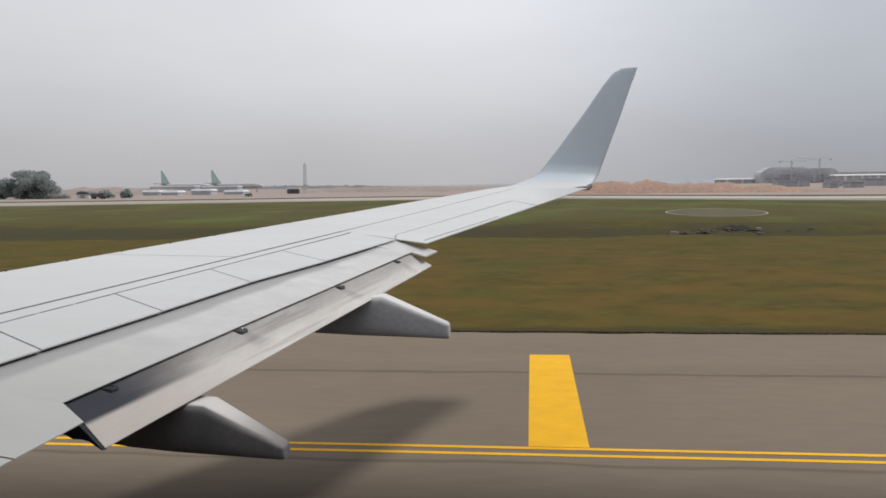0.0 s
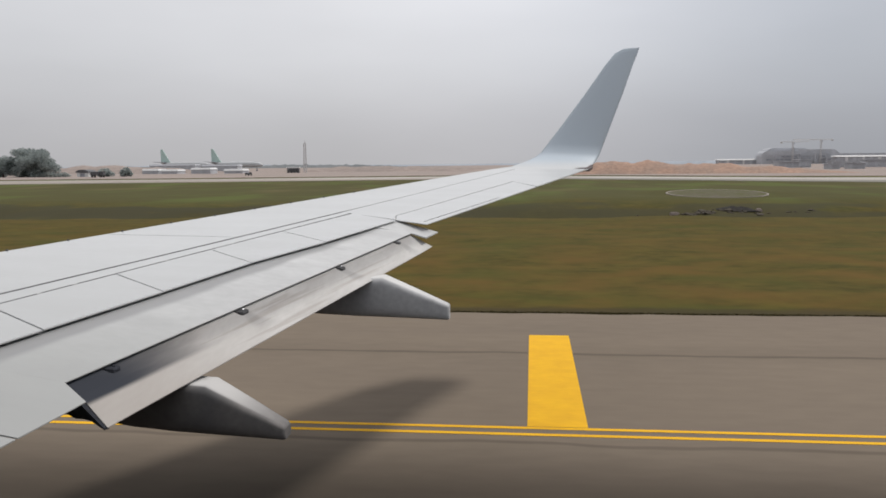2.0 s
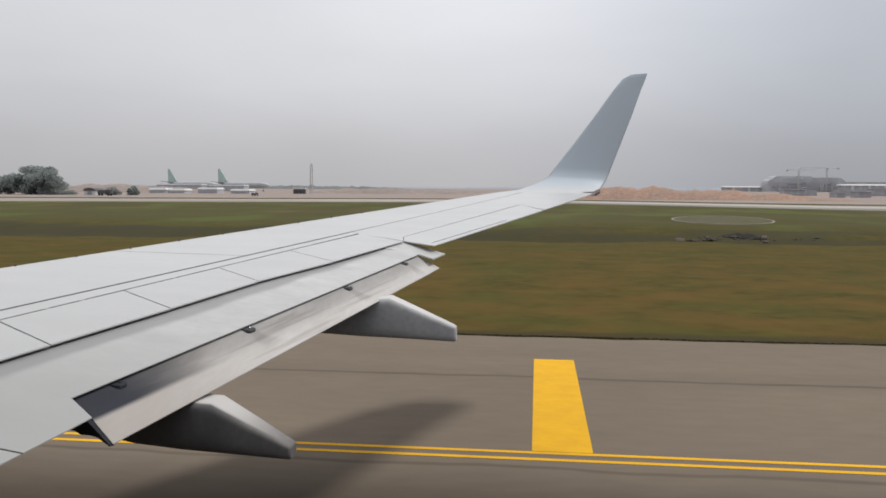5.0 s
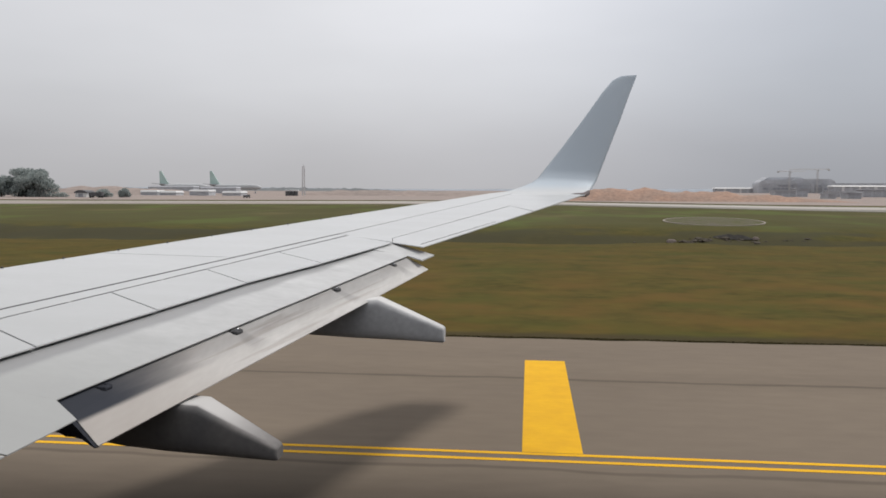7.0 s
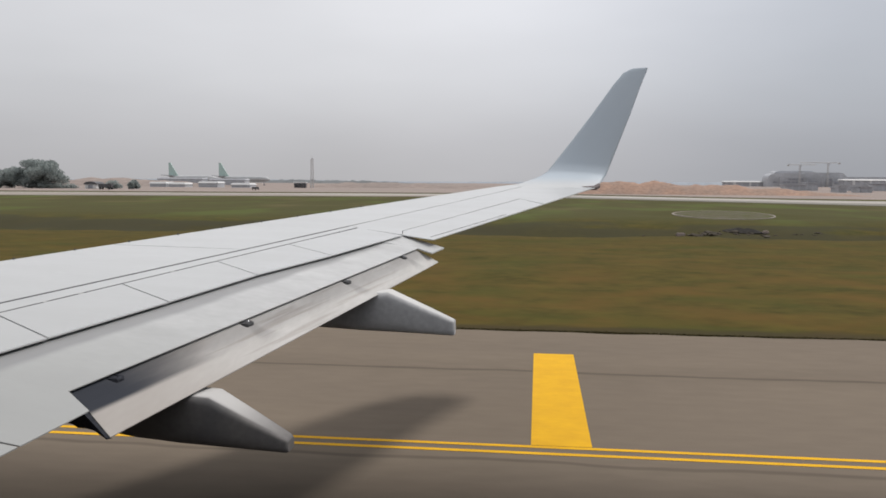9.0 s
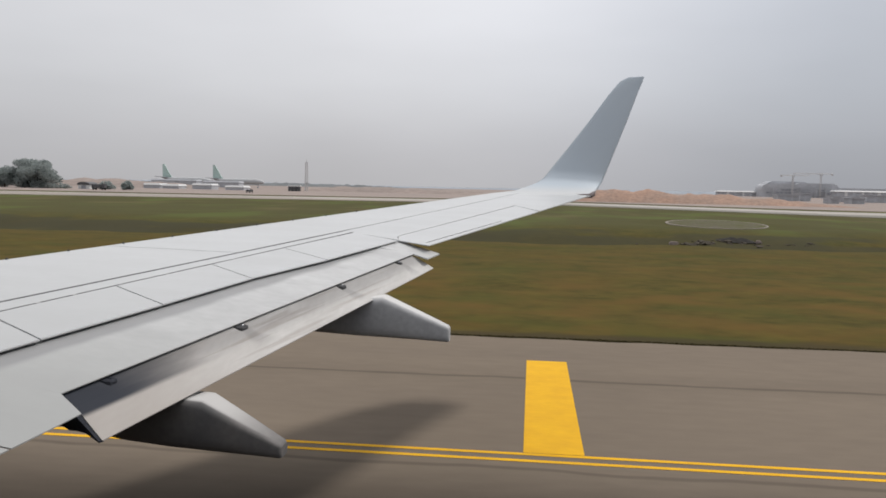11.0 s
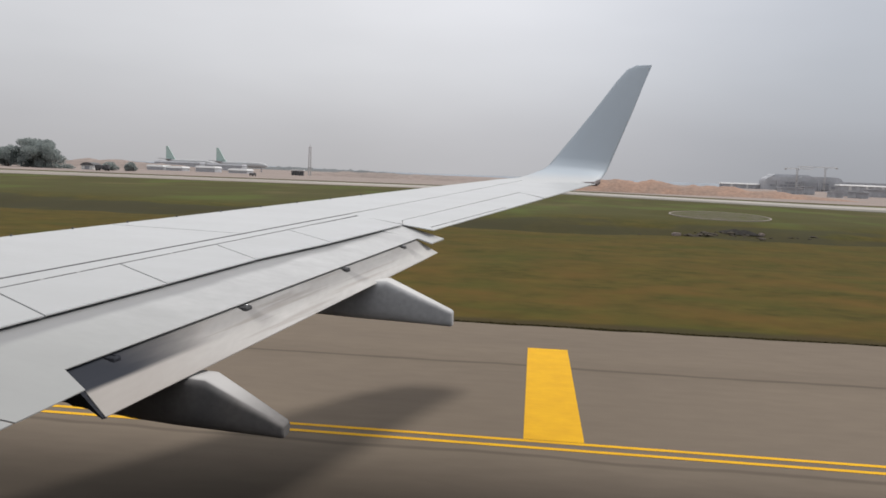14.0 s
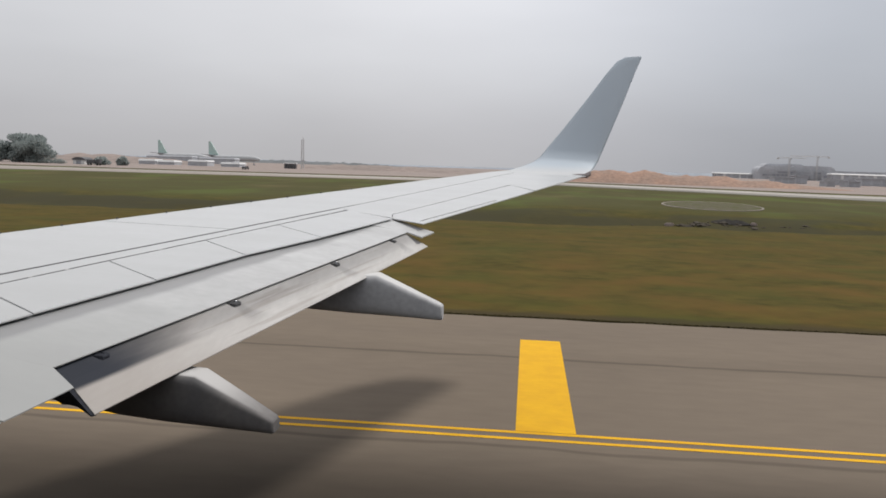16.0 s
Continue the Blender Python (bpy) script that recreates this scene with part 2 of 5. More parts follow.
def asphalt_material():
    """Worn grey-brown asphalt with long rolled lanes and two dark tarred joints along x."""
    m = material("worn_asphalt", (0.170, 0.138, 0.107), 0.9, vary=0.05, scale=0.30, stretch=(0.28, 0.8, 1), fine=5.0, second=(0.150, 0.122, 0.096), gloss=0.08)
    nt = m.node_tree
    b = nt.nodes["Principled BSDF"]
    old = b.inputs["Base Color"].links[0].from_socket
    co = nt.nodes.new("ShaderNodeTexCoord")
    sep = nt.nodes.new("ShaderNodeSeparateXYZ")
    nt.links.new(co.outputs["Object"], sep.inputs[0])
    wob = nt.nodes.new("ShaderNodeTexNoise")
    wob.inputs["Scale"].default_value = 0.5
    nt.links.new(co.outputs["Object"], wob.inputs["Vector"])
    shift = nt.nodes.new("ShaderNodeMath")
    shift.operation = "MULTIPLY_ADD"
    shift.inputs[1].default_value = 0.35
    nt.links.new(wob.outputs["Fac"], shift.inputs[0])
    nt.links.new(sep.outputs["Y"], shift.inputs[2])
    last = old
    for place, width, dark in ((17.25, 0.12, 0.70), (17.5, 1.1, 0.93), (11.62, 0.09, 0.74), (5.6, 0.12, 0.75)):
        d = nt.nodes.new("ShaderNodeMath")
        d.operation = "SUBTRACT"
        d.inputs[1].default_value = place
        nt.links.new(shift.outputs[0], d.inputs[0])
        a = nt.nodes.new("ShaderNodeMath")
        a.operation = "ABSOLUTE"
        nt.links.new(d.outputs[0], a.inputs[0])
        rng = nt.nodes.new("ShaderNodeMapRange")
        rng.inputs[1].default_value, rng.inputs[2].default_value = width * 0.3, width
        rng.inputs[3].default_value, rng.inputs[4].default_value = dark, 1.0
        nt.links.new(a.outputs[0], rng.inputs[0])
        mul = nt.nodes.new("ShaderNodeVectorMath")
        mul.operation = "SCALE"
        nt.links.new(last, mul.inputs[0])
        nt.links.new(rng.outputs[0], mul.inputs[3])
        last = mul.outputs[0]
    # darker trafficked lane inside the edge line, with fuselage and wing shade painted in
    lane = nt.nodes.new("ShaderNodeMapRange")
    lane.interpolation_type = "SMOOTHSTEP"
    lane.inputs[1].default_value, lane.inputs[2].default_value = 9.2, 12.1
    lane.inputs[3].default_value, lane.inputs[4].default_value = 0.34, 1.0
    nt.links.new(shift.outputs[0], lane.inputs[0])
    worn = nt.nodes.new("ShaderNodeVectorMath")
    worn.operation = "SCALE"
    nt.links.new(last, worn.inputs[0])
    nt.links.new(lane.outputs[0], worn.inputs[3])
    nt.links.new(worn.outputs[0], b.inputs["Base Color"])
    return m


def grass_material():
    """Mown airfield grass: olive turf with dry brown and fresh green patches, greener beyond the ditch, dark in it."""
    m = material("airfield_grass", (0.069, 0.052, 0.0110), 0.95, vary=0.20, scale=0.7, stretch=(0.42, 0.55, 1), fine=3.5, second=(0.048, 0.043, 0.0085), gloss=0.08)
    nt = m.node_tree
    b = nt.nodes["Principled BSDF"]
    last = b.inputs["Base Color"].links[0].from_socket
    co = nt.nodes.new("ShaderNodeTexCoord")
    sep = nt.nodes.new("ShaderNodeSeparateXYZ")
    nt.links.new(co.outputs["Object"], sep.inputs[0])

    def field(scale, detail, stretch, seed):
        mp = nt.nodes.new("ShaderNodeMapping")
        mp.inputs["Scale"].default_value = (*stretch, 1)
        mp.inputs["Location"].default_value = (seed, seed * 0.7, 0)
        nt.links.new(co.outputs["Object"], mp.inputs[0])
        n = nt.nodes.new("ShaderNodeTexNoise")
        n.inputs["Scale"].default_value, n.inputs["Detail"].default_value = scale, detail
        nt.links.new(mp.outputs[0], n.inputs["Vector"])
        return n.outputs["Fac"]

    def ease(v, a, c, lo=0.0, hi=1.0):
        n = nt.nodes.new("ShaderNodeMapRange")
        n.interpolation_type = "SMOOTHSTEP"
        n.inputs[1].default_value, n.inputs[2].default_value = a, c
        n.inputs[3].default_value, n.inputs[4].default_value = lo, hi
        nt.links.new(v, n.inputs[0])
        return n.outputs[0]

    def sums(op, a, c, d=None):
        n = nt.nodes.new("ShaderNodeMath")
        n.operation = op
        for i, v in enumerate((a, c) if d is None else (a, c, d)):
            if isinstance(v, (int, float)):
                n.inputs[i].default_value = v
            else:
                nt.links.new(v, n.inputs[i])
        return n.outputs[0]

    def blend(under, colour, fac):
        mix = nt.nodes.new("ShaderNodeMix")
        mix.data_type = "RGBA"
        mix.inputs[7].default_value = (*colour, 1)
        nt.links.new(fac, mix.inputs[0])
        nt.links.new(under, mix.inputs[6])
        return mix.outputs[2]

    y = sep.outputs["Y"]
    near = ease(y, 71, 55)
    dry = sums("MULTIPLY", ease(field(0.62, 9, (0.48, 0.60), 3.0), 0.36, 0.68, 0.0, 0.80), near)
    dry = sums("MULTIPLY", dry, ease(y, 52, 27, 0.55, 1.0))
    last = blend(last, (0.104, 0.061, 0.0145), dry)
    straw = ease(field(1.1, 9, (0.55, 0.60), 63.0), 0.46, 0.72, 0.0, 0.55)
    last = blend(last, (0.094, 0.074, 0.0140), straw)
    fresh = ease(field(0.36, 9, (0.5, 0.6), 41.0), 0.52, 0.68, 0.0, 0.45)
    last = blend(last, (0.054, 0.058, 0.0110), fresh)
    far = ease(y, 72, 88)
    last = blend(last, (0.062, 0.060, 0.023), sums("MULTIPLY", far, 0.75))
    lush = sums("MULTIPLY", ease(field(0.09, 6, (1.0, 0.32), 17.0), 0.48, 0.64), far)
    last = blend(last, (0.074, 0.086, 0.023), lush)
    bare = sums("MULTIPLY", ease(field(0.07, 6, (1.0, 0.4), 77.0), 0.52, 0.68, 0.0, 0.7), ease(y, 100, 125))
    last = blend(last, (0.110, 0.086, 0.040), bare)
    at = sums("MULTIPLY_ADD", field(0.16, 6, (0.45, 1), 9.0), 18.0, y)
    depth = sums("ABSOLUTE", sums("SUBTRACT", at, 83.0), 0.0)
    ditch_band = sums("MULTIPLY", ease(depth, 4.8, 2.6), ease(field(0.09, 4, (0.5, 1), 29.0), 0.30, 0.55, 0.6, 0.9))
    last = blend(last, (0.044, 0.041, 0.023), ditch_band)
    # dark verge strip: bare soil, with the shade of its lip painted in
    shaded_soil = ease(sums("MULTIPLY_ADD", field(1.1, 5, (0.6, 1), 55.0), 0.9, y), 23.7, 22.9, 0.0, 0.8)
    last = blend(last, (0.040, 0.031, 0.016), shaded_soil)
    nt.links.new(last, b.inputs["Base Color"])
    return m


def soot_shade_material():
    """Flap paint with streaked soot and painted slot shade, inner front half, fading outboard."""
    m = material("soot_shade_flap_paint", (0.44, 0.428, 0.415), 0.5, vary=0.05, scale=2.2, stretch=(2.2, 0.5, 1), fine=14, second=(0.385, 0.37, 0.355))
    nt = m.node_tree
    b = nt.nodes["Principled BSDF"]
    old = b.inputs["Base Color"].links[0].from_socket
    co = nt.nodes.new("ShaderNodeTexCoord")
    sep = nt.nodes.new("ShaderNodeSeparateXYZ")
    nt.links.new(co.outputs["Object"], sep.inputs[0])

    def sums(op, a, c, d=None):
        n = nt.nodes.new("ShaderNodeMath")
        n.operation = op
        n.use_clamp = op == "MULTIPLY"
        for i, v in enumerate((a, c) if d is None else (a, c, d)):
            if isinstance(v, (int, float)):
                n.inputs[i].default_value = v
            else:
                nt.links.new(v, n.inputs[i])
        return n.outputs[0]

    def ease(v, a, c):
        n = nt.nodes.new("ShaderNodeMapRange")
        n.interpolation_type = "SMOOTHSTEP"
        n.inputs[1].default_value, n.inputs[2].default_value = a, c
        nt.links.new(v, n.inputs[0])
        return n.outputs[0]

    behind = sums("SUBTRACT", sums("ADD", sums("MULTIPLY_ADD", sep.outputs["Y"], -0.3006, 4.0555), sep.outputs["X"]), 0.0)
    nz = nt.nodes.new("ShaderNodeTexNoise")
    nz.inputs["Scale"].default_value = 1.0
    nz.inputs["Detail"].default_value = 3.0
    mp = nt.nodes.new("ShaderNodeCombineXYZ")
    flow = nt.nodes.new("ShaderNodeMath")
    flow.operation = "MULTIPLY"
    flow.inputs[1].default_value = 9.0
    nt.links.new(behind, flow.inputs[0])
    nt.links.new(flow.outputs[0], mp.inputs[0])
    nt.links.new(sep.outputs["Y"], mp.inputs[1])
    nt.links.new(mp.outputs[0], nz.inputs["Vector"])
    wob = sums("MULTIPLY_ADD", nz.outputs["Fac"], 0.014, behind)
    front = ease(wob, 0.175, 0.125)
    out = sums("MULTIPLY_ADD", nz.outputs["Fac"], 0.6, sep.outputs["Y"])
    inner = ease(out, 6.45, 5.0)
    # the dark along the whole slot is its shade, mixed with the soot
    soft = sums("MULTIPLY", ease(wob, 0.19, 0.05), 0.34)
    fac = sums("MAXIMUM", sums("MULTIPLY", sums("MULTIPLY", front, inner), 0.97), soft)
    for place, wide in ((6.14, 0.17), (7.60, 0.15), (8.76, 0.11)):
        across = sums("ABSOLUTE", sums("SUBTRACT", sums("MULTIPLY_ADD", nz.outputs["Fac"], 0.12, sep.outputs["Y"]), place + 0.06), 0.0)
        spot = sums("MULTIPLY", sums("MULTIPLY", ease(across, wide, 0.02), ease(behind, 0.26, 0.06)), 0.42)
        fac = sums("MAXIMUM", fac, spot)
    # brown oily film over the whole inner end, and thin streaks that run along the span
    thin = nt.nodes.new("ShaderNodeTexNoise")
    thin.inputs["Scale"].default_value, thin.inputs["Detail"].default_value = 1.0, 4.0
    along = nt.nodes.new("ShaderNodeCombineXYZ")
    nt.links.new(sums("MULTIPLY_ADD", behind, 26.0, 3.0), along.inputs[0])
    nt.links.new(sums("MULTIPLY_ADD", sep.outputs["Y"], 0.85, 0.0), along.inputs[1])
    nt.links.new(along.outputs[0], thin.inputs["Vector"])
    streak = sums("MULTIPLY", sums("MULTIPLY", ease(thin.outputs["Fac"], 0.48, 0.70), ease(sep.outputs["Y"], 9.6, 7.0)), 0.62)
    film = sums("MAXIMUM", sums("MULTIPLY", ease(out, 6.9, 4.9), 0.62), streak)
    oily = nt.nodes.new("ShaderNodeMix")
    oily.data_type = "RGBA"
    oily.inputs[7].default_value = (0.245, 0.212, 0.186, 1)
    nt.links.new(film, oily.inputs[0])
    nt.links.new(old, oily.inputs[6])
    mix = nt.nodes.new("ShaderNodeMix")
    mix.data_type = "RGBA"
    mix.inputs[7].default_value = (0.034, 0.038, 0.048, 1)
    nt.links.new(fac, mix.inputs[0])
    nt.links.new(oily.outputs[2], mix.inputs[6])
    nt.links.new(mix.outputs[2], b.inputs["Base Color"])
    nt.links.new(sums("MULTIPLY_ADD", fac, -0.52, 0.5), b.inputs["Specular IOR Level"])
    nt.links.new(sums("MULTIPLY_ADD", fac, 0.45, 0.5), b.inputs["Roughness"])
    return m


def flap_material():
    """Flap paint with grey shade painted along its nose, narrowing outboard."""
    m = material("flap_paint", (0.455, 0.458, 0.458), 0.45, vary=0.05, scale=2.6, stretch=(0.7, 1.2, 1), fine=14, second=(0.385, 0.386, 0.388))
    nt = m.node_tree
    b = nt.nodes["Principled BSDF"]
    old = b.inputs["Base Color"].links[0].from_socket
    co = nt.nodes.new("ShaderNodeTexCoord")
    sep = nt.nodes.new("ShaderNodeSeparateXYZ")
    nt.links.new(co.outputs["Object"], sep.inputs[0])
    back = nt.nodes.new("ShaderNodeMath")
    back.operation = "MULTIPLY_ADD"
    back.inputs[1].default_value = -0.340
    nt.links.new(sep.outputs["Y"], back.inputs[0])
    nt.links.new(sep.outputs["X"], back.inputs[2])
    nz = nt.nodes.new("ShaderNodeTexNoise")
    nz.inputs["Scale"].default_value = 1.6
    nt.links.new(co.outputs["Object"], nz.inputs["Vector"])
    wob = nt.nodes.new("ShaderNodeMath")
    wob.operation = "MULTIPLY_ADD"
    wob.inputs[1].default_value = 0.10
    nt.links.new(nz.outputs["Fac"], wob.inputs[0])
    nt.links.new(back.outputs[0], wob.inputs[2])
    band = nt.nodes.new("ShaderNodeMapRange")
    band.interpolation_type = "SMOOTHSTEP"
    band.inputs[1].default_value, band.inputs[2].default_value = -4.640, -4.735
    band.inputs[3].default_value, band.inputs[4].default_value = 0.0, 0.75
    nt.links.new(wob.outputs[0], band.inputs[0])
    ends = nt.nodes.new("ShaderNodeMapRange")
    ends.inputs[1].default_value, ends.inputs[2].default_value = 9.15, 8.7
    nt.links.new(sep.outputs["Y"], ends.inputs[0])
    dark_tone = nt.nodes.new("ShaderNodeMath")
    dark_tone.operation = "MULTIPLY"
    nt.links.new(band.outputs[0], dark_tone.inputs[0])
    nt.links.new(ends.outputs[0], dark_tone.inputs[1])
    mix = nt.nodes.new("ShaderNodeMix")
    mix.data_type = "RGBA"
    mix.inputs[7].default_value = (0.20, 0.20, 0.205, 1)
    nt.links.new(dark_tone.outputs[0], mix.inputs[0])
    # hull shade over the inboard flap is put into the paint
    root_shade = nt.nodes.new("ShaderNodeMapRange")
    root_shade.interpolation_type = "SMOOTHSTEP"
    root_shade.inputs[1].default_value, root_shade.inputs[2].default_value = 6.8, 4.0
    root_shade.inputs[3].default_value, root_shade.inputs[4].default_value = 0.0, 0.9
    nt.links.new(sep.outputs["Y"], root_shade.inputs[0])
    root_tone = nt.nodes.new("ShaderNodeMix")
    root_tone.data_type = "RGBA"
    root_tone.inputs[7].default_value = (0.275, 0.279, 0.274, 1)
    nt.links.new(root_shade.outputs[0], root_tone.inputs[0])
    nt.links.new(old, root_tone.inputs[6])
    nt.links.new(root_tone.outputs[2], mix.inputs[6])
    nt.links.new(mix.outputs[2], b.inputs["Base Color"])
    return m


def tip_material():
    """White wing paint that is sprayed over into silver at the root of the winglet."""
    m = material("winglet_paint", (0.48, 0.49, 0.50), 0.6, metal=0.0, vary=0.03, scale=1.3, fine=20)
    nt = m.node_tree
    b = nt.nodes["Principled BSDF"]
    old = b.inputs["Base Color"].links[0].from_socket
    co = nt.nodes.new("ShaderNodeTexCoord")
    sep = nt.nodes.new("ShaderNodeSeparateXYZ")
    nt.links.new(co.outputs["Object"], sep.inputs[0])
    up = nt.nodes.new("ShaderNodeMapRange")
    up.interpolation_type = "SMOOTHSTEP"
    up.inputs[1].default_value, up.inputs[2].default_value = 3.84, 4.02
    nt.links.new(sep.outputs["Z"], up.inputs[0])
    mix = nt.nodes.new("ShaderNodeMix")
    mix.data_type = "RGBA"
    mix.inputs[7].default_value = (0.395, 0.445, 0.495, 1)
    nt.links.new(up.outputs[0], mix.inputs[0])
    nt.links.new(old, mix.inputs[6])
    nt.links.new(mix.outputs[2], b.inputs["Base Color"])
    met = nt.nodes.new("ShaderNodeMath")
    met.operation = "MULTIPLY"
    met.inputs[1].default_value = 0.10
    nt.links.new(up.outputs[0], met.inputs[0])
    nt.links.new(met.outputs[0], b.inputs["Metallic"])
    return m


FLAP = flap_material()
TIP = tip_material()
AFT_FLAP = soot_shade_material()
ASPHALT = asphalt_material()
GRASS = grass_material()


# ---- mesh helpers ----
def mesh_of(name, bm, mat, smooth=False):
    bmesh.ops.recalc_face_normals(bm, faces=bm.faces)
    me = bpy.data.meshes.new(name)
    bm.to_mesh(me)
    bm.free()
    me.materials.append(mat)
    if smooth:
        for p in me.polygons:
            p.use_smooth = len(p.vertices) < 7
    return me


def part(name, bm, mat, parent=None, label="", smooth=False):
    """One mesh object from a bmesh, under its thing or part."""
    ob = new(name, mesh_of(name, bm, mat, smooth))
    ob.parent = parent
    return tagged(ob, label)


def thing(name, label, category, group="", kind="", place=(0, 0, 0)):
    ob = new(name)
    ob.location = place
    return tagged(ob, label, category, group, kind)


def box(bm, x0, x1, y0, y1, z0, z1, bevel=0.0):
    made = bmesh.ops.create_cube(bm, size=1.0, matrix=Matrix.LocRotScale(((x0 + x1) / 2, (y0 + y1) / 2, (z0 + z1) / 2), None, (x1 - x0, y1 - y0, z1 - z0)))
    if bevel:
        edges = list({e for v in made["verts"] for e in v.link_edges})
        bmesh.ops.bevel(bm, geom=edges, offset=bevel, segments=2, affect="EDGES")
    return bm


def prism(poly, top, thick, bevel=0.0):
    """A slab under the surface top(x, y) with the outline poly."""
    bm = bmesh.new()
    up = [bm.verts.new((x, y, top(x, y))) for x, y in poly]
    low = [bm.verts.new((x, y, top(x, y) - thick)) for x, y in poly]
    face = bm.faces.new(up)
    bm.faces.new(low[::-1])
    n = len(poly)
    for i in range(n):
        bm.faces.new((up[i], low[i], low[(i + 1) % n], up[(i + 1) % n]))
    if bevel:
        bmesh.ops.bevel(bm, geom=list(face.edges), offset=bevel, segments=2, affect="EDGES")
    return bm


def tube(bm, a, b, r0, r1=None, seg=10):
    a, b = Vector(a), Vector(b)
    d = b - a
    m = Matrix.Translation((a + b) / 2) @ d.to_track_quat("Z", "Y").to_matrix().to_4x4()
    bmesh.ops.create_cone(bm, cap_ends=True, segments=seg, radius1=r0, radius2=r0 if r1 is None else r1, depth=d.length, matrix=m)
    return bm


def loft(rings, root=True):
    """A skin through rings of equally many points, closed at its ends (root: at the first too)."""
    bm = bmesh.new()
    vs = [[bm.verts.new(p) for p in ring] for ring in rings]
    n = len(vs[0])
    for a, b in zip(vs, vs[1:]):
        for i in range(n):
            bm.faces.new((a[i], a[(i + 1) % n], b[(i + 1) % n], b[i]))
    if root:
        bm.faces.new(vs[0][::-1])
    bm.faces.new(vs[-1])
    return bm


# ---- ground ----
def verge_y(x):
    """Where the grass ends and the runway's shoulder begins."""
    return float(np.interp(x, (-900, -400, -127, -26, 8, 65, 110, 900), (110, 135, 185, 219, 214, 164, 150, 130)))


def bank(x, y):
    """Height of the field: level by the taxiway, a shallow ditch, then a low swell."""
    side = 1.0 + 0.25 * math.sin(x * 0.05) + 0.15 * math.sin(x * 0.13 + 1)
    mid = y - 1.5 * math.sin(x * 0.04) - 3.2 * noise.noise((x * 0.07, 4.1, 0.0)) - 1.3 * noise.noise((x * 0.23, 8.3, 0.0))
    ditch = -0.9 * math.exp(-((mid - 70) / 4.5) ** 2) * (side + 0.5 * noise.noise((x * 0.16, 1.7, 0.0)))
    swell = 0.45 * side / (1 + math.exp(-(mid - 79) / 2.0)) * (1 - min(1, max(0, (y - 95) / 45)))
    rough = (0.05 * noise.noise((x * 0.12, y * 0.3, 0.0)) + 0.04 * noise.noise((x * 0.3, y * 0.35, 5.0))) * min(1, max(0, (y - 21) / 6)) * min(1, max(0, (verge_y(x) - 2 - y) / 10))
    level = ditch + swell + rough - 0.03
    near = min(1.0, max(0.0, (12.0 - math.hypot(x - 20.5, y - 96.0)) / 5.5))
    near = near * near * (3 - 2 * near)
    return level * (1 - near) + (0.42 + 0.048 * (y - 96.0)) * near


def ground_sheet():
    xs = [-4600, -2500, -1200, -600, -350] + [-240 + 8 * i for i in range(23)] + [-60 + 1.5 * i for i in range(101)] + [96 + 8 * i for i in range(19)] + [350, 600, 1200, 2500, 4600]
    ys = [-4600, -1500, -400, -60] + [0, 10, 20] + [21 + 1.0 * i for i in range(30)] + [51 + 1.5 * i for i in range(42)] + [116, 124, 135, 150, 165, 178, 200, 260, 330, 450, 700, 1200, 2200, 4600]
    verts = [(x, y, bank(x, y) if 0 <= y < 180 and abs(x) < 300 else -0.03) for y in ys for x in xs]
    n = len(xs)
    faces = [(j * n + i, j * n + i + 1, (j + 1) * n + i + 1, (j + 1) * n + i) for j in range(len(ys) - 1) for i in range(n - 1)]
    me = bpy.data.meshes.new("ground")
    me.from_pydata(verts, [], faces)
    me.materials.append(GRASS)
    for p in me.polygons:
        p.use_smooth = True
    return tagged(new("ground", me), "olive and brown mown airfield grass with a shallow ditch", "ground", kind="structure")


ground_sheet()

EDGE_Y = 21.75
LINE_Y = 11.98
SLOPE = 0.0


def along(x, y):
    return y + SLOPE * x


def pavement():
    xs = [-400, -120] + [-60 + 0.5 * i for i in range(241)] + [120, 400]
    bm = bmesh.new()
    rows = []
    for x in xs:
        e = along(x, EDGE_Y) + 0.10 * noise.noise((x * 0.7, 0.3, 0)) + 0.05 * noise.noise((x * 2.9, 1.3, 0))
        rows.append([bm.verts.new((x, -45, 0)), bm.verts.new((x, e, 0)), bm.verts.new((x, e + 0.04, -0.12))])
    for a, b in zip(rows, rows[1:]):
        for i in range(2):
            bm.faces.new((a[i], b[i], b[i + 1], a[i + 1]))
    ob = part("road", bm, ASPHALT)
    return tagged(ob, "worn grey-brown asphalt taxiway with tarred joints", "taxiway", kind="structure")


pavement()


def stripe(x0, x1, y0, y1, name, label):
    bm = bmesh.new()
    n = max(1, int((x1 - x0) / 2.0))
    for i in range(n):
        a, b = x0 + (x1 - x0) * i / n, x0 + (x1 - x0) * (i + 1) / n
        vs = [bm.verts.new((x, along(x, y), 0.005)) for x, y in ((a, y0), (b, y0), (b, y1), (a, y1))]
        bm.faces.new(vs)
    bmesh.ops.remove_doubles(bm, verts=bm.verts, dist=0.001)
    ob = part(name, bm, YELLOW)
    return tagged(ob, label, "road marking", kind="structure")


for y in (LINE_Y - 0.15, LINE_Y + 0.15):
    tagged(stripe(-160, 160, y - 0.055, y + 0.055, "edge_line", "painted yellow taxiway edge line, one of a pair"), group="double edge line")
for x in (-44.0, -25.4, 0.40, 27.8, 53.0):
    tagged(stripe(x - 0.45, x + 0.45, LINE_Y + 0.22, LINE_Y + 6.95, "shoulder_bar", "broad yellow painted bar across the taxiway shoulder"), group="shoulder bars")
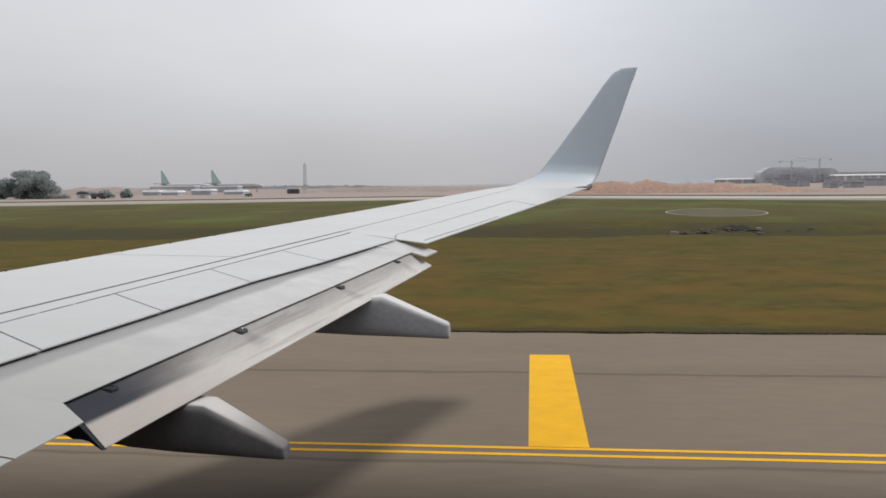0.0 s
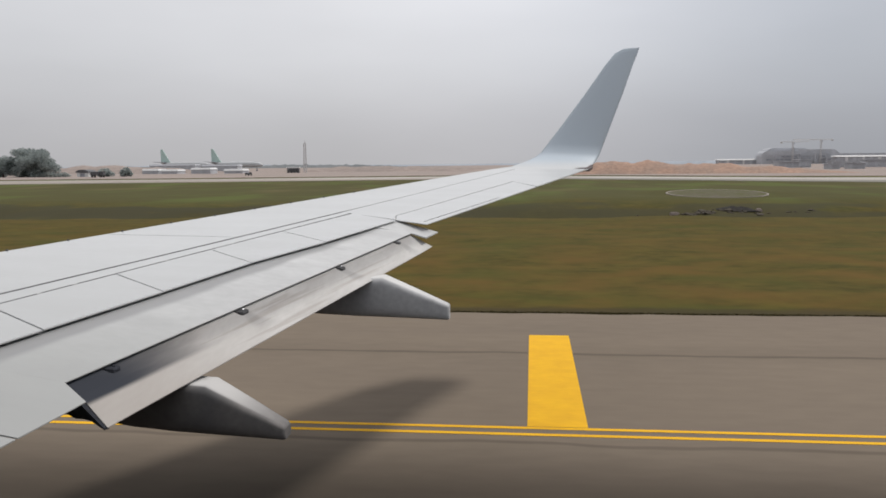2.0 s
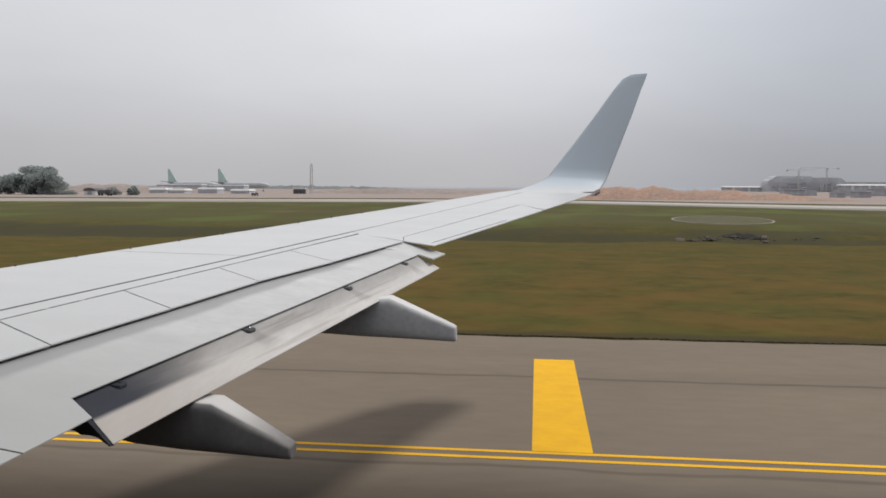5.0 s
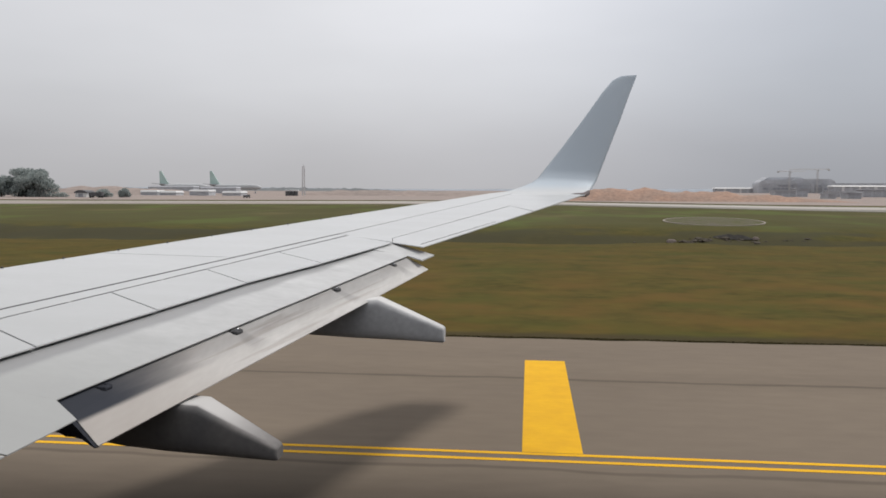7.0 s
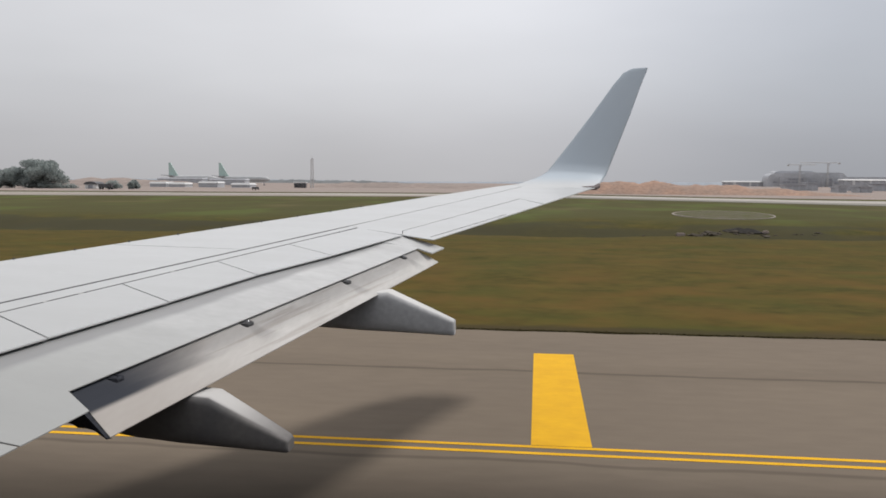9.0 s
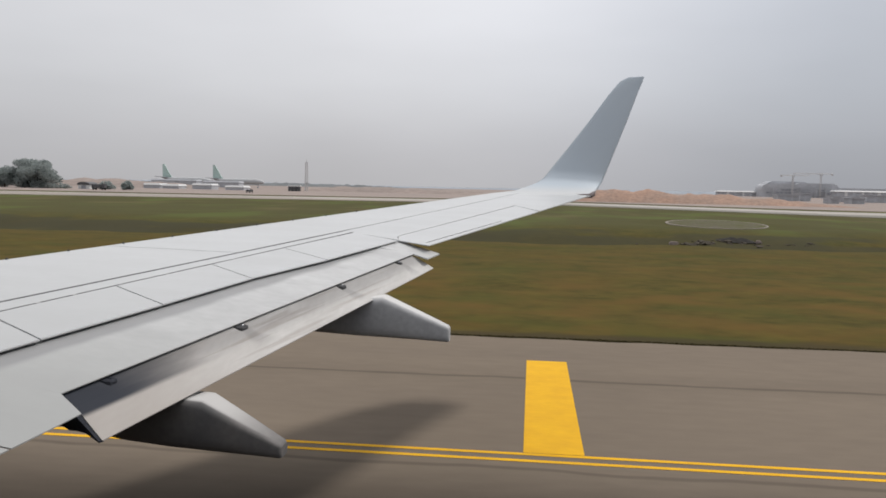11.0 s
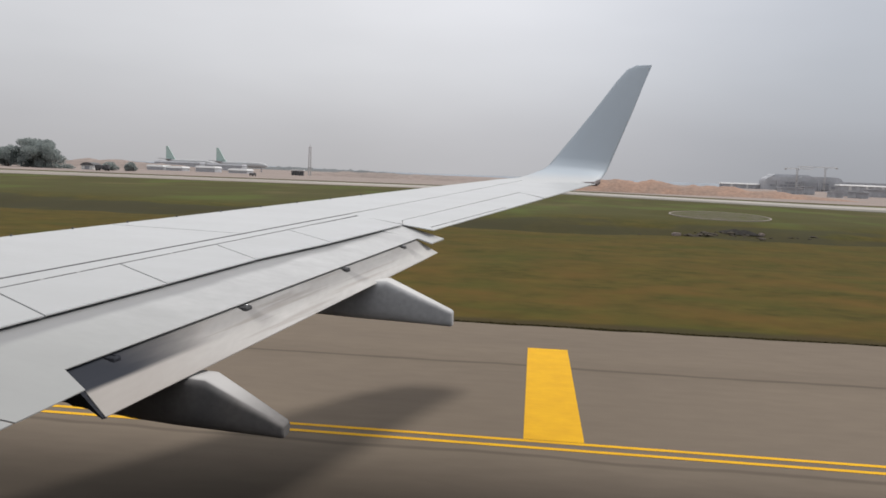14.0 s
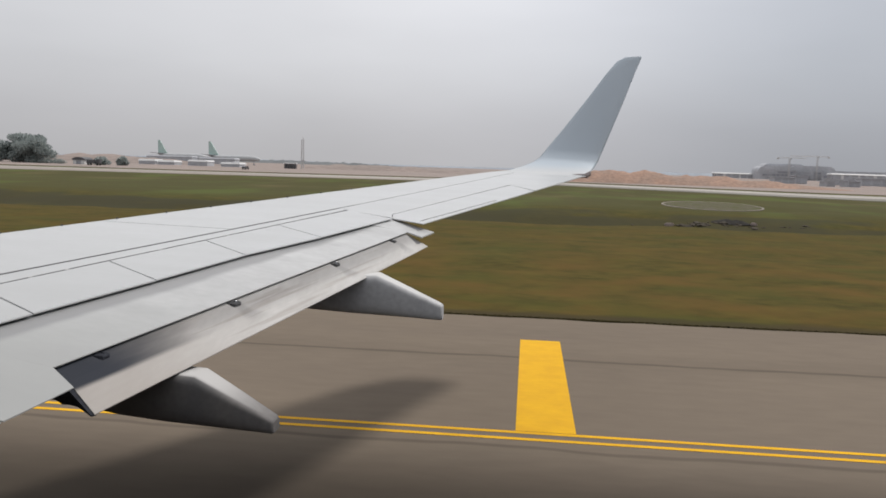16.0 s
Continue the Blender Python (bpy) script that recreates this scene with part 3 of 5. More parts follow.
for i in range(6):
    y = LINE_Y - 0.25 - 1.86 * i
    tagged(stripe(60.8, 61.2, y - 0.85, y, "dash", "short yellow painted dash of a broken taxiway line"), group="broken taxiway line")
bm = bmesh.new()
bm.faces.new([bm.verts.new((x, y, 0.005)) for x, y in ((67.6, 12.2), (68.4, 12.2), (65.8, 20.3), (65.0, 20.3))])
tagged(part("shoulder_bar", bm, YELLOW), "slanting yellow painted bar at the mouth of a side taxiway", "road marking", "shoulder bars", "structure")


def sheet(name, outline, z, mat, label, category):
    """A level paved or bare surface with a skirt that dips into the ground."""
    bm = bmesh.new()
    up = [bm.verts.new((x, y, z)) for x, y in outline]
    low = [bm.verts.new((x, y, z - 0.5)) for x, y in outline]
    bm.faces.new(up)
    for i in range(len(up)):
        k = (i + 1) % len(up)
        bm.faces.new((up[i], low[i], low[k], up[k]))
    return tagged(part(name, bm, mat), label, category, kind="structure")


BENDS = [-900, -400, -127, -26, 8, 65, 110, 400, 900]
LEFT, RIGHT = [x for x in BENDS if x <= -26], [x for x in BENDS if x >= -26]


def margin(x):
    """The width of the runway's shoulder."""
    return 42 if x < -60 else 22


sheet("runway_shoulder", [(x, verge_y(x)) for x in LEFT] + [(x, verge_y(x) + margin(x)) for x in LEFT[::-1]], 0.03, DUSTY, "dusty beige runway shoulder beyond the grass", "runway")
sheet("runway_shoulder", [(x, verge_y(x)) for x in RIGHT] + [(x, verge_y(x) + margin(x)) for x in RIGHT[::-1]], 0.03, GREY_PAVING, "weathered grey runway shoulder beyond the grass", "runway")
sheet("runway", [(x, verge_y(x) + margin(x)) for x in BENDS] + [(x, verge_y(x) + 52) for x in BENDS[::-1]], 0.03, CONCRETE, "pale concrete runway beyond the grass", "runway")
sheet("construction_ground", [(x, verge_y(x) + 76) for x in BENDS] + [(4000, 4400), (-4000, 4400)], 0.05, EARTH, "bare reddish earth of a building site", "bare ground")
sheet("side_taxiway", [(63.2, 21.0), (63.4, 23.5), (66, 28), (74, 33.5), (90, 42), (96, 52), (92, 62), (88, 80), (87, 96), (87, 151), (300, 120), (300, 21.0)], 0.02, CONCRETE, "pale concrete side taxiway that joins the runway", "taxiway")


# ---- the airliner ----
def skin(x, y):
    """The wing's upper surface: six degrees of dihedral, nose a little high."""
    return 3.123 - 0.02 * (x + 5.042) + 0.1051 * (y - 7.307)


def lead_x(y):
    return -5.042 + 0.573 * (y - 7.307)


def spoiler_x(y):
    return -3.282 + 0.362 * (y - 4.725)


def hinge_x(y):
    """The line at which the spoilers are hinged."""
    return -3.888 + 0.402 * (y - 5.614)


def gap_x(y):
    return -4.06 + 0.417 * (y - 5.866) - 0.0035 * (y - 5.866) * (y - 15.0) * 0.6


def aileron_x(y):
    return -1.60 + 0.386 * (y - 9.78)


def trail_x(y):
    return -1.175 + 0.371 * (y - 9.243)


airliner = thing("airliner", "white airliner wing with flaps extended and a silver upturned winglet", "airplane")


def wing_box():
    rings = []
    for y in (0.2, 2.0, 4.7, 7.0, 9.2, 9.47, 9.52, 12.0, 13.15, 13.2, 14.2, 15.2):
        lx = lead_x(y)
        tx = spoiler_x(y) - 0.12 if y < 9.5 else aileron_x(y) + 0.01 if y < 13.18 else trail_x(y) - 0.02
        c = tx - lx
        t = max(0.10, 0.105 * c)
        top = [(0.0, -0.07), (0.004, -0.035), (0.015, -0.010), (0.05, -0.004), (0.3, -0.004), (0.7, -0.004), (1.0, -0.006)]
        low = [(1.0, -0.02 if y > 9.5 else -0.07), (0.7, -0.62 * t), (0.4, -t), (0.15, -0.85 * t), (0.04, -0.5 * t), (0.006, -0.2 * t - 0.05)]
        rings.append([(lx + c * f, y, skin(lx + c * f, y) + d) for f, d in top + low])
    return loft(rings)


wing = part("wing", wing_box(), DARK, airliner, "white-skinned swept wing", smooth=False)


def panel(name, poly, mat, label="", lift=0.0, thick=0.012, parent=wing):
    return part(name, prism(poly, lambda x, y: skin(x, y) + lift, thick, 0.003), mat, parent, label)


G = 0.010
# nose and front skins, in lengths between chordwise joints
for y0, y1 in ((0.3, 8.30), (8.30, 14.9)):
    poly = [(lead_x(y0) + 0.02, y0 + G * 0.4), (lead_x(y1) + 0.02, y1 - G * 0.4)]
    steps = [y1 - G * 0.4 - (y1 - y0 - G * 0.8) * i / 6 for i in range(7)]
    poly += [(gap_x(y) - (0.026 if y < 9.96 else 0.012), y) for y in steps]
    panel("skin_panel", poly, WHITE_SKIN)
# strip between the two long gaps
ys = [0.3 + (9.95 - 0.3) * i / 10 for i in range(11)]
panel("skin_panel", [(gap_x(y) + 0.020, y) for y in ys] + [(hinge_x(y) - 0.024, y) for y in ys[::-1]], WHITE_SKIN)
# outboard skin between the strip and the aileron
panel("skin_panel", [(gap_x(9.96) + 0.012, 9.96), (gap_x(11.5) + 0.010, 11.5), (gap_x(13.2) + 0.008, 13.2), (gap_x(14.9) + 0.006, 14.9), (trail_x(14.9), 14.9), (trail_x(12.64), 12.64), (aileron_x(13.17) - G, 13.17), (aileron_x(9.78) - G, 9.78), (-1.556, 9.515)], WHITE_SKIN)

# spoilers, each its own hinged plate
cuts = [((hinge_x(2.4), 2.4), (-4.286, 1.95)), ((hinge_x(5.572), 5.572), (-3.192, 5.089)), ((hinge_x(6.619), 6.619), (-2.831, 6.12)), ((hinge_x(7.661), 7.661), (-2.486, 7.165)), ((hinge_x(8.66), 8.66), (-2.05, 8.16)), ((hinge_x(9.911), 9.911), (-1.551, 9.505))]
for (a, b), (c, d) in zip(cuts, cuts[1:]):
    slit = 0.036 if c[1] > 9 else 0.006
    poly = [(a[0] + 0.012, a[1] + 0.006), (c[0] + 0.012, c[1] - slit), (d[0], d[1] - slit), (b[0], b[1] + 0.006)]
    panel("spoiler", poly, SPOILER, lift=0.002, thick=0.009)


def strip_plate(front, rear, top, ys, thick, cols=6):
    """A plate between two edge lines x(y), bent as top says, tapering to its rear edge."""
    bm = bmesh.new()
    rows = []
    for y in ys:
        xa, xb = front(y), rear(y)
        up = [bm.verts.new((xa + (xb - xa) * (i / cols), y, top(xa + (xb - xa) * (i / cols), y))) for i in range(cols + 1)]
        low = [bm.verts.new((v.co.x, y, v.co.z - thick * (1 - 0.88 * i / cols))) for i, v in enumerate(up)]
        rows.append(up + low[::-1])
    n = len(rows[0])
    for a, b in zip(rows, rows[1:]):
        for i in range(n):
            bm.faces.new((a[i], b[i], b[(i + 1) % n], a[(i + 1) % n]))
    bm.faces.new(rows[0][::-1])
    bm.faces.new(rows[-1])
    return bm


def span(a, b, n):
    return [a + (b - a) * i / n for i in range(n + 1)]


def raked_plate(corners, top, thick):
    """A tapering plate with front-inner, front-outer, rear-outer, rear-inner and inner corners."""
    bm = bmesh.new()
    deep = (0.014, thick, 0.012, 0.008, 0.012)
    up = [bm.verts.new((x, y, top(x, y))) for x, y in corners]
    low = [bm.verts.new((x, y, top(x, y) - t)) for (x, y), t in zip(corners, deep)]
    bm.faces.new(up)
    bm.faces.new(low[::-1])
    for i in range(5):
        bm.faces.new((up[i], low[i], low[(i + 1) % 5], up[(i + 1) % 5]))
    return bm


# aileron with its tab gap
aileron = part("aileron", raked_plate([(aileron_x(9.785) + 0.001, 9.785), (aileron_x(13.15) + G, 13.15), (trail_x(12.60), 12.60), (trail_x(9.27), 9.27), (-1.553, 9.509)], lambda x, y: skin(x, y) - 0.002, 0.05), WHITE_SKIN, wing)
panel("tab_gap", [(trail_x(9.44) - 0.12, 9.44), (trail_x(11.4) - 0.075, 11.4), (trail_x(11.4) - 0.062, 11.4), (trail_x(9.42) - 0.105, 9.42)], DARK, lift=0.001, thick=0.004, parent=aileron)


def nose():
    """The rounded leading edge in front of the skins."""
    rings = []
    for y in [0.3 + (14.9 - 0.3) * i / 8 for i in range(9)]:
        t = 0.06 + 0.018 * (15.5 - y)
        x = lead_x(y)
        pts = [(0.035, 0.0), (0.012, -0.002), (-0.010, -0.012), (-0.045, -0.045), (-0.07, -0.11), (-0.06, -0.11 - t * 0.5), (0.05, -0.11 - t), (0.05, -0.05)]
        rings.append([(x + dx, y, skin(x, y) + dz) for dx, dz in pts])
    return loft(rings)


part("leading_edge", nose(), WHITE_SKIN, wing, smooth=False)

for y in (5.95, 6.25, 7.15, 7.95, 9.0, 9.55):
    bm = bmesh.new()
    x = hinge_x(y)
    box(bm, x - 0.010, x + 0.012, y - 0.025, y + 0.025, skin(x, y) - 0.01, skin(x, y) + 0.004, 0.002)
    part("hinge_fitting", bm, FAIRING, wing)

for y in [6.86 + 0.535 * i for i in range(10)]:
    bm = bmesh.new()
    x = lead_x(y) + 0.03
    bmesh.ops.create_uvsphere(bm, u_segments=8, v_segments=5, radius=0.013, matrix=Matrix.Translation((x, y, skin(x, y) + 0.004)))
    part("rivet", bm, DARK, wing)


# flaps
def main_flap_z(x, y):
    x0, y0 = -3.282, 4.725
    sy = ((3.284 - 2.816) + 0.16 * (-1.551 - x0)) / (9.505 - y0)
    return 2.816 - 0.022 - 0.16 * (x - x0) + sy * (y - y0)


def aft_flap_z(x, y):
    x0, y0, z0 = -2.704, 4.496, 2.658 - 0.07
    x1, y1, z1 = -1.316, 9.113, 3.155 - 0.07
    sy = ((z1 - z0) + 0.34 * (x1 - x0)) / (y1 - y0)
    return z0 - 0.34 * (x - x0) + sy * (y - y0)


def aft_top(x, y):
    """The aft flap's upper side bulges towards its nose."""
    flat = min(1.0, max(0.0, (y - 8.3) / 0.5))
    return aft_flap_z(x, y) + 0.052 * max(0.0, min(1.0, 1.0 - (x - flap_rear(y)) / (0.14 + 0.10 * flat))) ** (1.5 - 0.5 * flat)


def flap_nose_z(x, y):
    """The flap's curved nose drops away under the spoilers."""
    f = (x - spoiler_x(y)) / 0.20
    return main_flap_z(x, y) - 0.008 * max(0.0, 1.0 - f) ** 2


def flap_rear(y):
    return -2.704 + (y - 4.496) * (1.388 / 4.617)


flap = part("flap", strip_plate(lambda y: spoiler_x(y) - 0.34, flap_rear, flap_nose_z, span(4.50, 9.11, 12), 0.05), FLAP, airliner, "extended trailing-edge flap with grey shade painted on its nose", smooth=False)
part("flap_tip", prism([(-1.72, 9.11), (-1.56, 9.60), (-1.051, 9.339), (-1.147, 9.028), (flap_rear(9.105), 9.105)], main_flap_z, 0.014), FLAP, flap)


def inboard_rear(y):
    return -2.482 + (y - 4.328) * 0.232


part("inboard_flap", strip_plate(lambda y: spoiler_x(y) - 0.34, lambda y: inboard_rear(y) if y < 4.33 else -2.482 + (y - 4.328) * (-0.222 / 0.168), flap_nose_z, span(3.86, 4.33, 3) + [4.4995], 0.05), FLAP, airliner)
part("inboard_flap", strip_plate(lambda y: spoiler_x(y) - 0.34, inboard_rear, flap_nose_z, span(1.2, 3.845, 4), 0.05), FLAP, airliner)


def aft_front(y):
    return flap_rear(y) - 0.10


def aft_rear(y):
    return -2.379 + (y - 4.359) * (1.277 / 4.719)


def aft_flap_mesh():
    """The aft flap: its inner end is cut square to its own hinge line."""
    bm = bmesh.new()
    cols, thick, rows = 8, 0.045, []
    for y0 in [4.359] + span(4.5, 5.6, 6) + span(5.9, 9.12, 8):
        rake = 0.27 * max(0.0, 1.0 - (y0 - 4.359) / 0.7)
        up = []
        for i in range(cols + 1):
            f = i / cols
            y = y0 + rake * min(1 - f, 0.5)
            x = aft_front(y) + (aft_rear(y) - aft_front(y)) * f
            up.append(bm.verts.new((x, y, aft_top(x, y))))
        low = [bm.verts.new((v.co.x, v.co.y, v.co.z - thick * (1 - 0.88 * i / cols))) for i, v in enumerate(up)]
        rows.append(up + low[::-1])
    n = len(rows[0])
    for a, b in zip(rows, rows[1:]):
        for i in range(n):
            bm.faces.new((a[i], b[i], b[(i + 1) % n], a[(i + 1) % n]))
    bm.faces.new(rows[0][::-1])
    bm.faces.new(rows[-1])
    return bm


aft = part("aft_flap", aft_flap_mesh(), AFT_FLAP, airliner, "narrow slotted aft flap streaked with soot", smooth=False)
# the rib's dark colour stands for shade under the flap end
bm = bmesh.new()
rib = []
for f, drop in ((0.0, 0.16), (0.3, 0.125), (0.5, 0.075), (0.7, 0.035), (1.0, 0.008)):
    x, y = -2.765 + 0.381 * f, 4.592 - 0.236 * f
    z = aft_flap_z(x, y) - 0.004
    rib.append([bm.verts.new((x + dx, y + dy, z - dz)) for dx, dy, dz in ((-0.008, -0.013, 0), (0.008, 0.013, 0), (0.008, 0.013, drop), (-0.008, -0.013, drop))])
for a, b in zip(rib, rib[1:]):
    for i in range(4):
        bm.faces.new((a[i], a[(i + 1) % 4], b[(i + 1) % 4], b[i]))
bm.faces.new(rib[0])
bm.faces.new(rib[-1][::-1])
part("end_rib", bm, COVE, aft, "dark end rib")
# dark sheet put into the slot in place of its shade
part("cove", strip_plate(lambda y: flap_rear(y) - 0.20, lambda y: aft_rear(y) - 0.07, lambda x, y: aft_flap_z(x, y) - 0.055, span(4.60, 9.0, 6), 0.012), COVE, airliner, "dark sheet for the shade in the flap slot")

def flap_hinge(y, w, mat):
    """A clamp-shaped bracket that bridges the slot, with a bright bolt in its eye."""
    x = flap_rear(y) - 0.010
    z = aft_top(x + 0.02, y)
    lean = 1.388 / 4.617
    rings = []
    for f, half, rise in ((-0.02, 0.5, 0.010), (0.016, 0.5, 0.012), (0.036, 0.42, 0.006), (0.048, 0.26, -0.008)):
        rings.append([(x + f + a * half * w * lean, y + a * half * w, z + h) for a, h in ((-1, -0.04), (-1, rise * 0.5), (-0.75, rise), (0.75, rise), (1, rise * 0.5), (1, -0.04))])
    bracket = part("hinge", loft(rings), mat, aft, "greasy dark flap hinge bracket")
    bm = bmesh.new()
    bmesh.ops.create_uvsphere(bm, u_segments=10, v_segments=6, radius=0.012, matrix=Matrix.Translation((x + 0.022, y + 0.08 * w, z + 0.010)))
    part("bolt", bm, STEEL if mat == BRACKET else mat, bracket, "bright bolt" if mat == BRACKET else "sooty bolt")


for y, w, mat in ((4.84, 0.10, COVE), (6.12, 0.13, BRACKET), (7.58, 0.115, BRACKET), (8.74, 0.09, BRACKET)):
    flap_hinge(y, w, mat)


# flap track fairings
def fairing(y, x_te, top_te, low_te, x_tip, top_tip, low_tip, width):
    rings = []
    L = x_tip - x_te
    keys = [(-2.6, 0.06, 0.12), (-2.0, 0.01, 0.34), (-1.0, -0.016, 0.47), (-0.4, -0.012, 0.5), (0.0, -0.005, 0.5), (0.5, 0.0, 0.40), (0.965, 0.0, 0.26), (1.0, 0.008, 0.22)]
    for f, inset, wide in keys:
        x = x_te + L * f
        zt = top_te + (top_tip - top_te) * f - (inset if f > 0.95 else 0.0)
        zb = low_te + (low_tip - low_te) * f + inset
        if f < 0:
            zt = max(zb + 0.05, min(aft_flap_z(x, y), main_flap_z(x, y), skin(x, y) - 0.05) - 0.07)
        hw = width * wide
        zc = (zt + zb) / 2
        hh = (zt - zb) / 2
        turns = [math.pi * k / 18 for k in range(36)]
        shape = [(math.copysign(abs(math.cos(a)) ** 0.34, math.cos(a)), math.copysign(abs(math.sin(a)) ** (0.40 if math.sin(a) > 0 else 0.85), math.sin(a))) for a in turns]
        ring = [(x, y + hw * a, zc + hh * b) for a, b in shape]
        rings.append(ring)
    return loft(rings)


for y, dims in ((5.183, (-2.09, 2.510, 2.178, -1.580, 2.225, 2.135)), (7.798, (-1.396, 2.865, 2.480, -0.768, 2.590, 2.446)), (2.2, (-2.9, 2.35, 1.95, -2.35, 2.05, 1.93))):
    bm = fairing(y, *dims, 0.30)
    part("flap_fairing", bm, SHADED_FAIRING if y < 6 else FAIRING, airliner, "grey canoe-shaped flap track fairing with a lit upper side painted in", smooth=True)


# winglet: the tip curves up into a tall raked blade
def winglet_mesh():
    sections = [
        # leading x, trailing x, y, z lead, z trail
        (lead_x(14.9) + 0.02, trail_x(14.9), 14.9, skin(-0.6, 14.9), skin(0.9, 14.9)),
        (-0.36, 1.02, 15.2, 3.872, 3.815),
        (-0.10, 1.10, 15.5, 3.965, 3.885),
        (0.05, 1.17, 15.68, 4.03, 3.955),
        (0.17, 1.25, 15.80, 4.12, 4.07),
        (0.30, 1.32, 15.86, 4.29, 4.24),
        (0.60, 1.49, 15.97, 4.68, 4.68),
        (1.00, 1.70, 16.12, 5.22, 5.22),
        (1.37, 1.89, 16.26, 5.75, 5.75),
        (1.56, 1.99, 16.335, 5.985, 6.00),
        (1.70, 2.015, 16.353, 6.06, 6.08),
        (1.72, 2.02, 16.355, 6.07, 6.09),
    ]
    rings = []
    for i, (xl, xt, y, zl, zt) in enumerate(sections):
        a, b = sections[max(0, i - 1)], sections[min(len(sections) - 1, i + 1)]
        dy, dz = b[2] - a[2], b[3] - a[3]
        n = Vector((0, -dz, dy)).normalized()
        c = xt - xl
        t = (0.034 if i < 11 else 0.026) * c
        upper = [(0.0, 0.0), (0.03, 0.35), (0.12, 0.75), (0.35, 1.0), (0.7, 0.85), (0.96, 0.55), (1.0, 0.1)]
        ring = []
        for f, h in upper:
            p = Vector((xl + c * f, y, zl + (zt - zl) * f)) + n * (t * h if i > 1 else t * h * 0.25 * i)
            ring.append(p)
        for f, h in upper[::-1]:
            if f in (0.0,):
                continue
            p = Vector((xl + c * f, y, zl + (zt - zl) * f)) - n * (t * h + 0.01)
            ring.append(p)
        rings.append(ring)
    return rings


rings = winglet_mesh()
part("winglet", loft(rings, False), TIP, airliner, "tall silver-grey upturned winglet", smooth=True)
part("position_light", prism([(0.72, 15.16), (1.03, 15.16), (1.10, 15.34), (1.115, 15.50), (0.98, 15.44)], lambda x, y: 3.834 + 0.24 * (y - 15.2) - 0.03 * (x - 0.8), 0.045, 0.006), LIGHT_GLASS, airliner, "dark brown position light cover")
for x, y, z, l in ((0.62, 15.25, 3.76, 0.17), (0.88, 15.45, 3.86, 0.15), (1.02, 15.55, 3.90, 0.10)):
    bm = bmesh.new()
    tube(bm, (x, y, z), (x + l, y + 0.02, z - 0.01), 0.016, 0.006, 8)
    part("static_wick", bm, DARK, airliner)


# hull and landing gear stand behind and below the seat
def hull():
    """The fuselage tube; one cabin window is open beside the seat."""
    bm = bmesh.new()
    rings = []
    bands = ((-26, 0.15, -0.4), (-24, 0.6, -0.2), (-20, 1, 0), (-8, 1, 0), (-0.40, 1, 0), (0.32, 1, 0), (6, 1, 0), (12, 0.75, 0.4), (17, 0.25, 1.0))
    low, high = math.asin(0.10 / 1.95), math.asin(0.62 / 1.95)
    turns = [low, high] + [high + (2 * math.pi + low - high) * i / 30 for i in range(1, 30)]
    for x, s, lift in bands:
        rings.append([bm.verts.new((x, -1.56 + 1.88 * s * math.cos(a), 3.55 + lift + 1.95 * s * math.sin(a))) for a in turns])
    n = len(turns)
    for k, (a, b) in enumerate(zip(rings, rings[1:])):
        for i in range(n):
            if k == 4 and i == 0:
                continue
            bm.faces.new((a[i], a[(i + 1) % n], b[(i + 1) % n], b[i]))
    bm.faces.new(rings[0][::-1])
    bm.faces.new(rings[-1])
    return bm


part("fuselage", hull(), HULL, airliner, "grey-painted fuselage tube", smooth=True)
vs = [(-9.2, -0.1), (-9.2, 0.35), (-4.6, 0.35), (-4.6, -0.1)]
part("wing_root", prism(vs, lambda x, y: skin(x, 0.3) - 0.02, 0.55, 0.03), HULL, airliner)
for y in (-4.4, 1.3):
    bm = bmesh.new()
    tube(bm, (-5.2, y, 0.5), (-5.2, y, 2.2), 0.11)
    leg = part("gear_leg", bm, STEEL, airliner)
    for side in (-0.42, 0.42):
        bm = bmesh.new()
        tube(bm, (-5.2, y + side - 0.18, 0.56), (-5.2, y + side + 0.18, 0.56), 0.56, seg=28)
        part("wheel", bm, RUBBER, leg)
bm = bmesh.new()
tube(bm, (-21.0, -1.56, 0.4), (-21.0, -1.56, 2.0), 0.08)
leg = part("gear_leg", bm, STEEL, airliner)
for side in (-0.22, 0.22):
    bm = bmesh.new()
    tube(bm, (-21.0, -1.56 + side - 0.1, 0.35), (-21.0, -1.56 + side + 0.1, 0.35), 0.35, seg=24)
    part("wheel", bm, RUBBER, leg)


# ---- beside the taxiway ----
def taxi_light(x, y):
    ob = thing("taxiway_light", "small grey taxiway edge light on the asphalt shoulder", "ground light", place=(x, y, 0))
    bm = bmesh.new()
    tube(bm, (0, 0, 0), (0, 0, 0.05), 0.24, 0.22, 20)
    part("base_plate", bm, CONCRETE, ob)
    bm = bmesh.new()
    tube(bm, (0, 0, 0.05), (0, 0, 0.20), 0.07, 0.06, 14)
    part("stem", bm, STONE, ob)
    bm = bmesh.new()
    tube(bm, (0, 0, 0.20), (0, 0, 0.24), 0.11, 0.11, 16)
    bmesh.ops.create_uvsphere(bm, u_segments=14, v_segments=8, radius=0.10, matrix=Matrix.Translation((0, 0, 0.26)))
    part("lamp_head", bm, MAST_GREY, ob, smooth=True)
    return ob


taxi_light(54.3, 12.7)


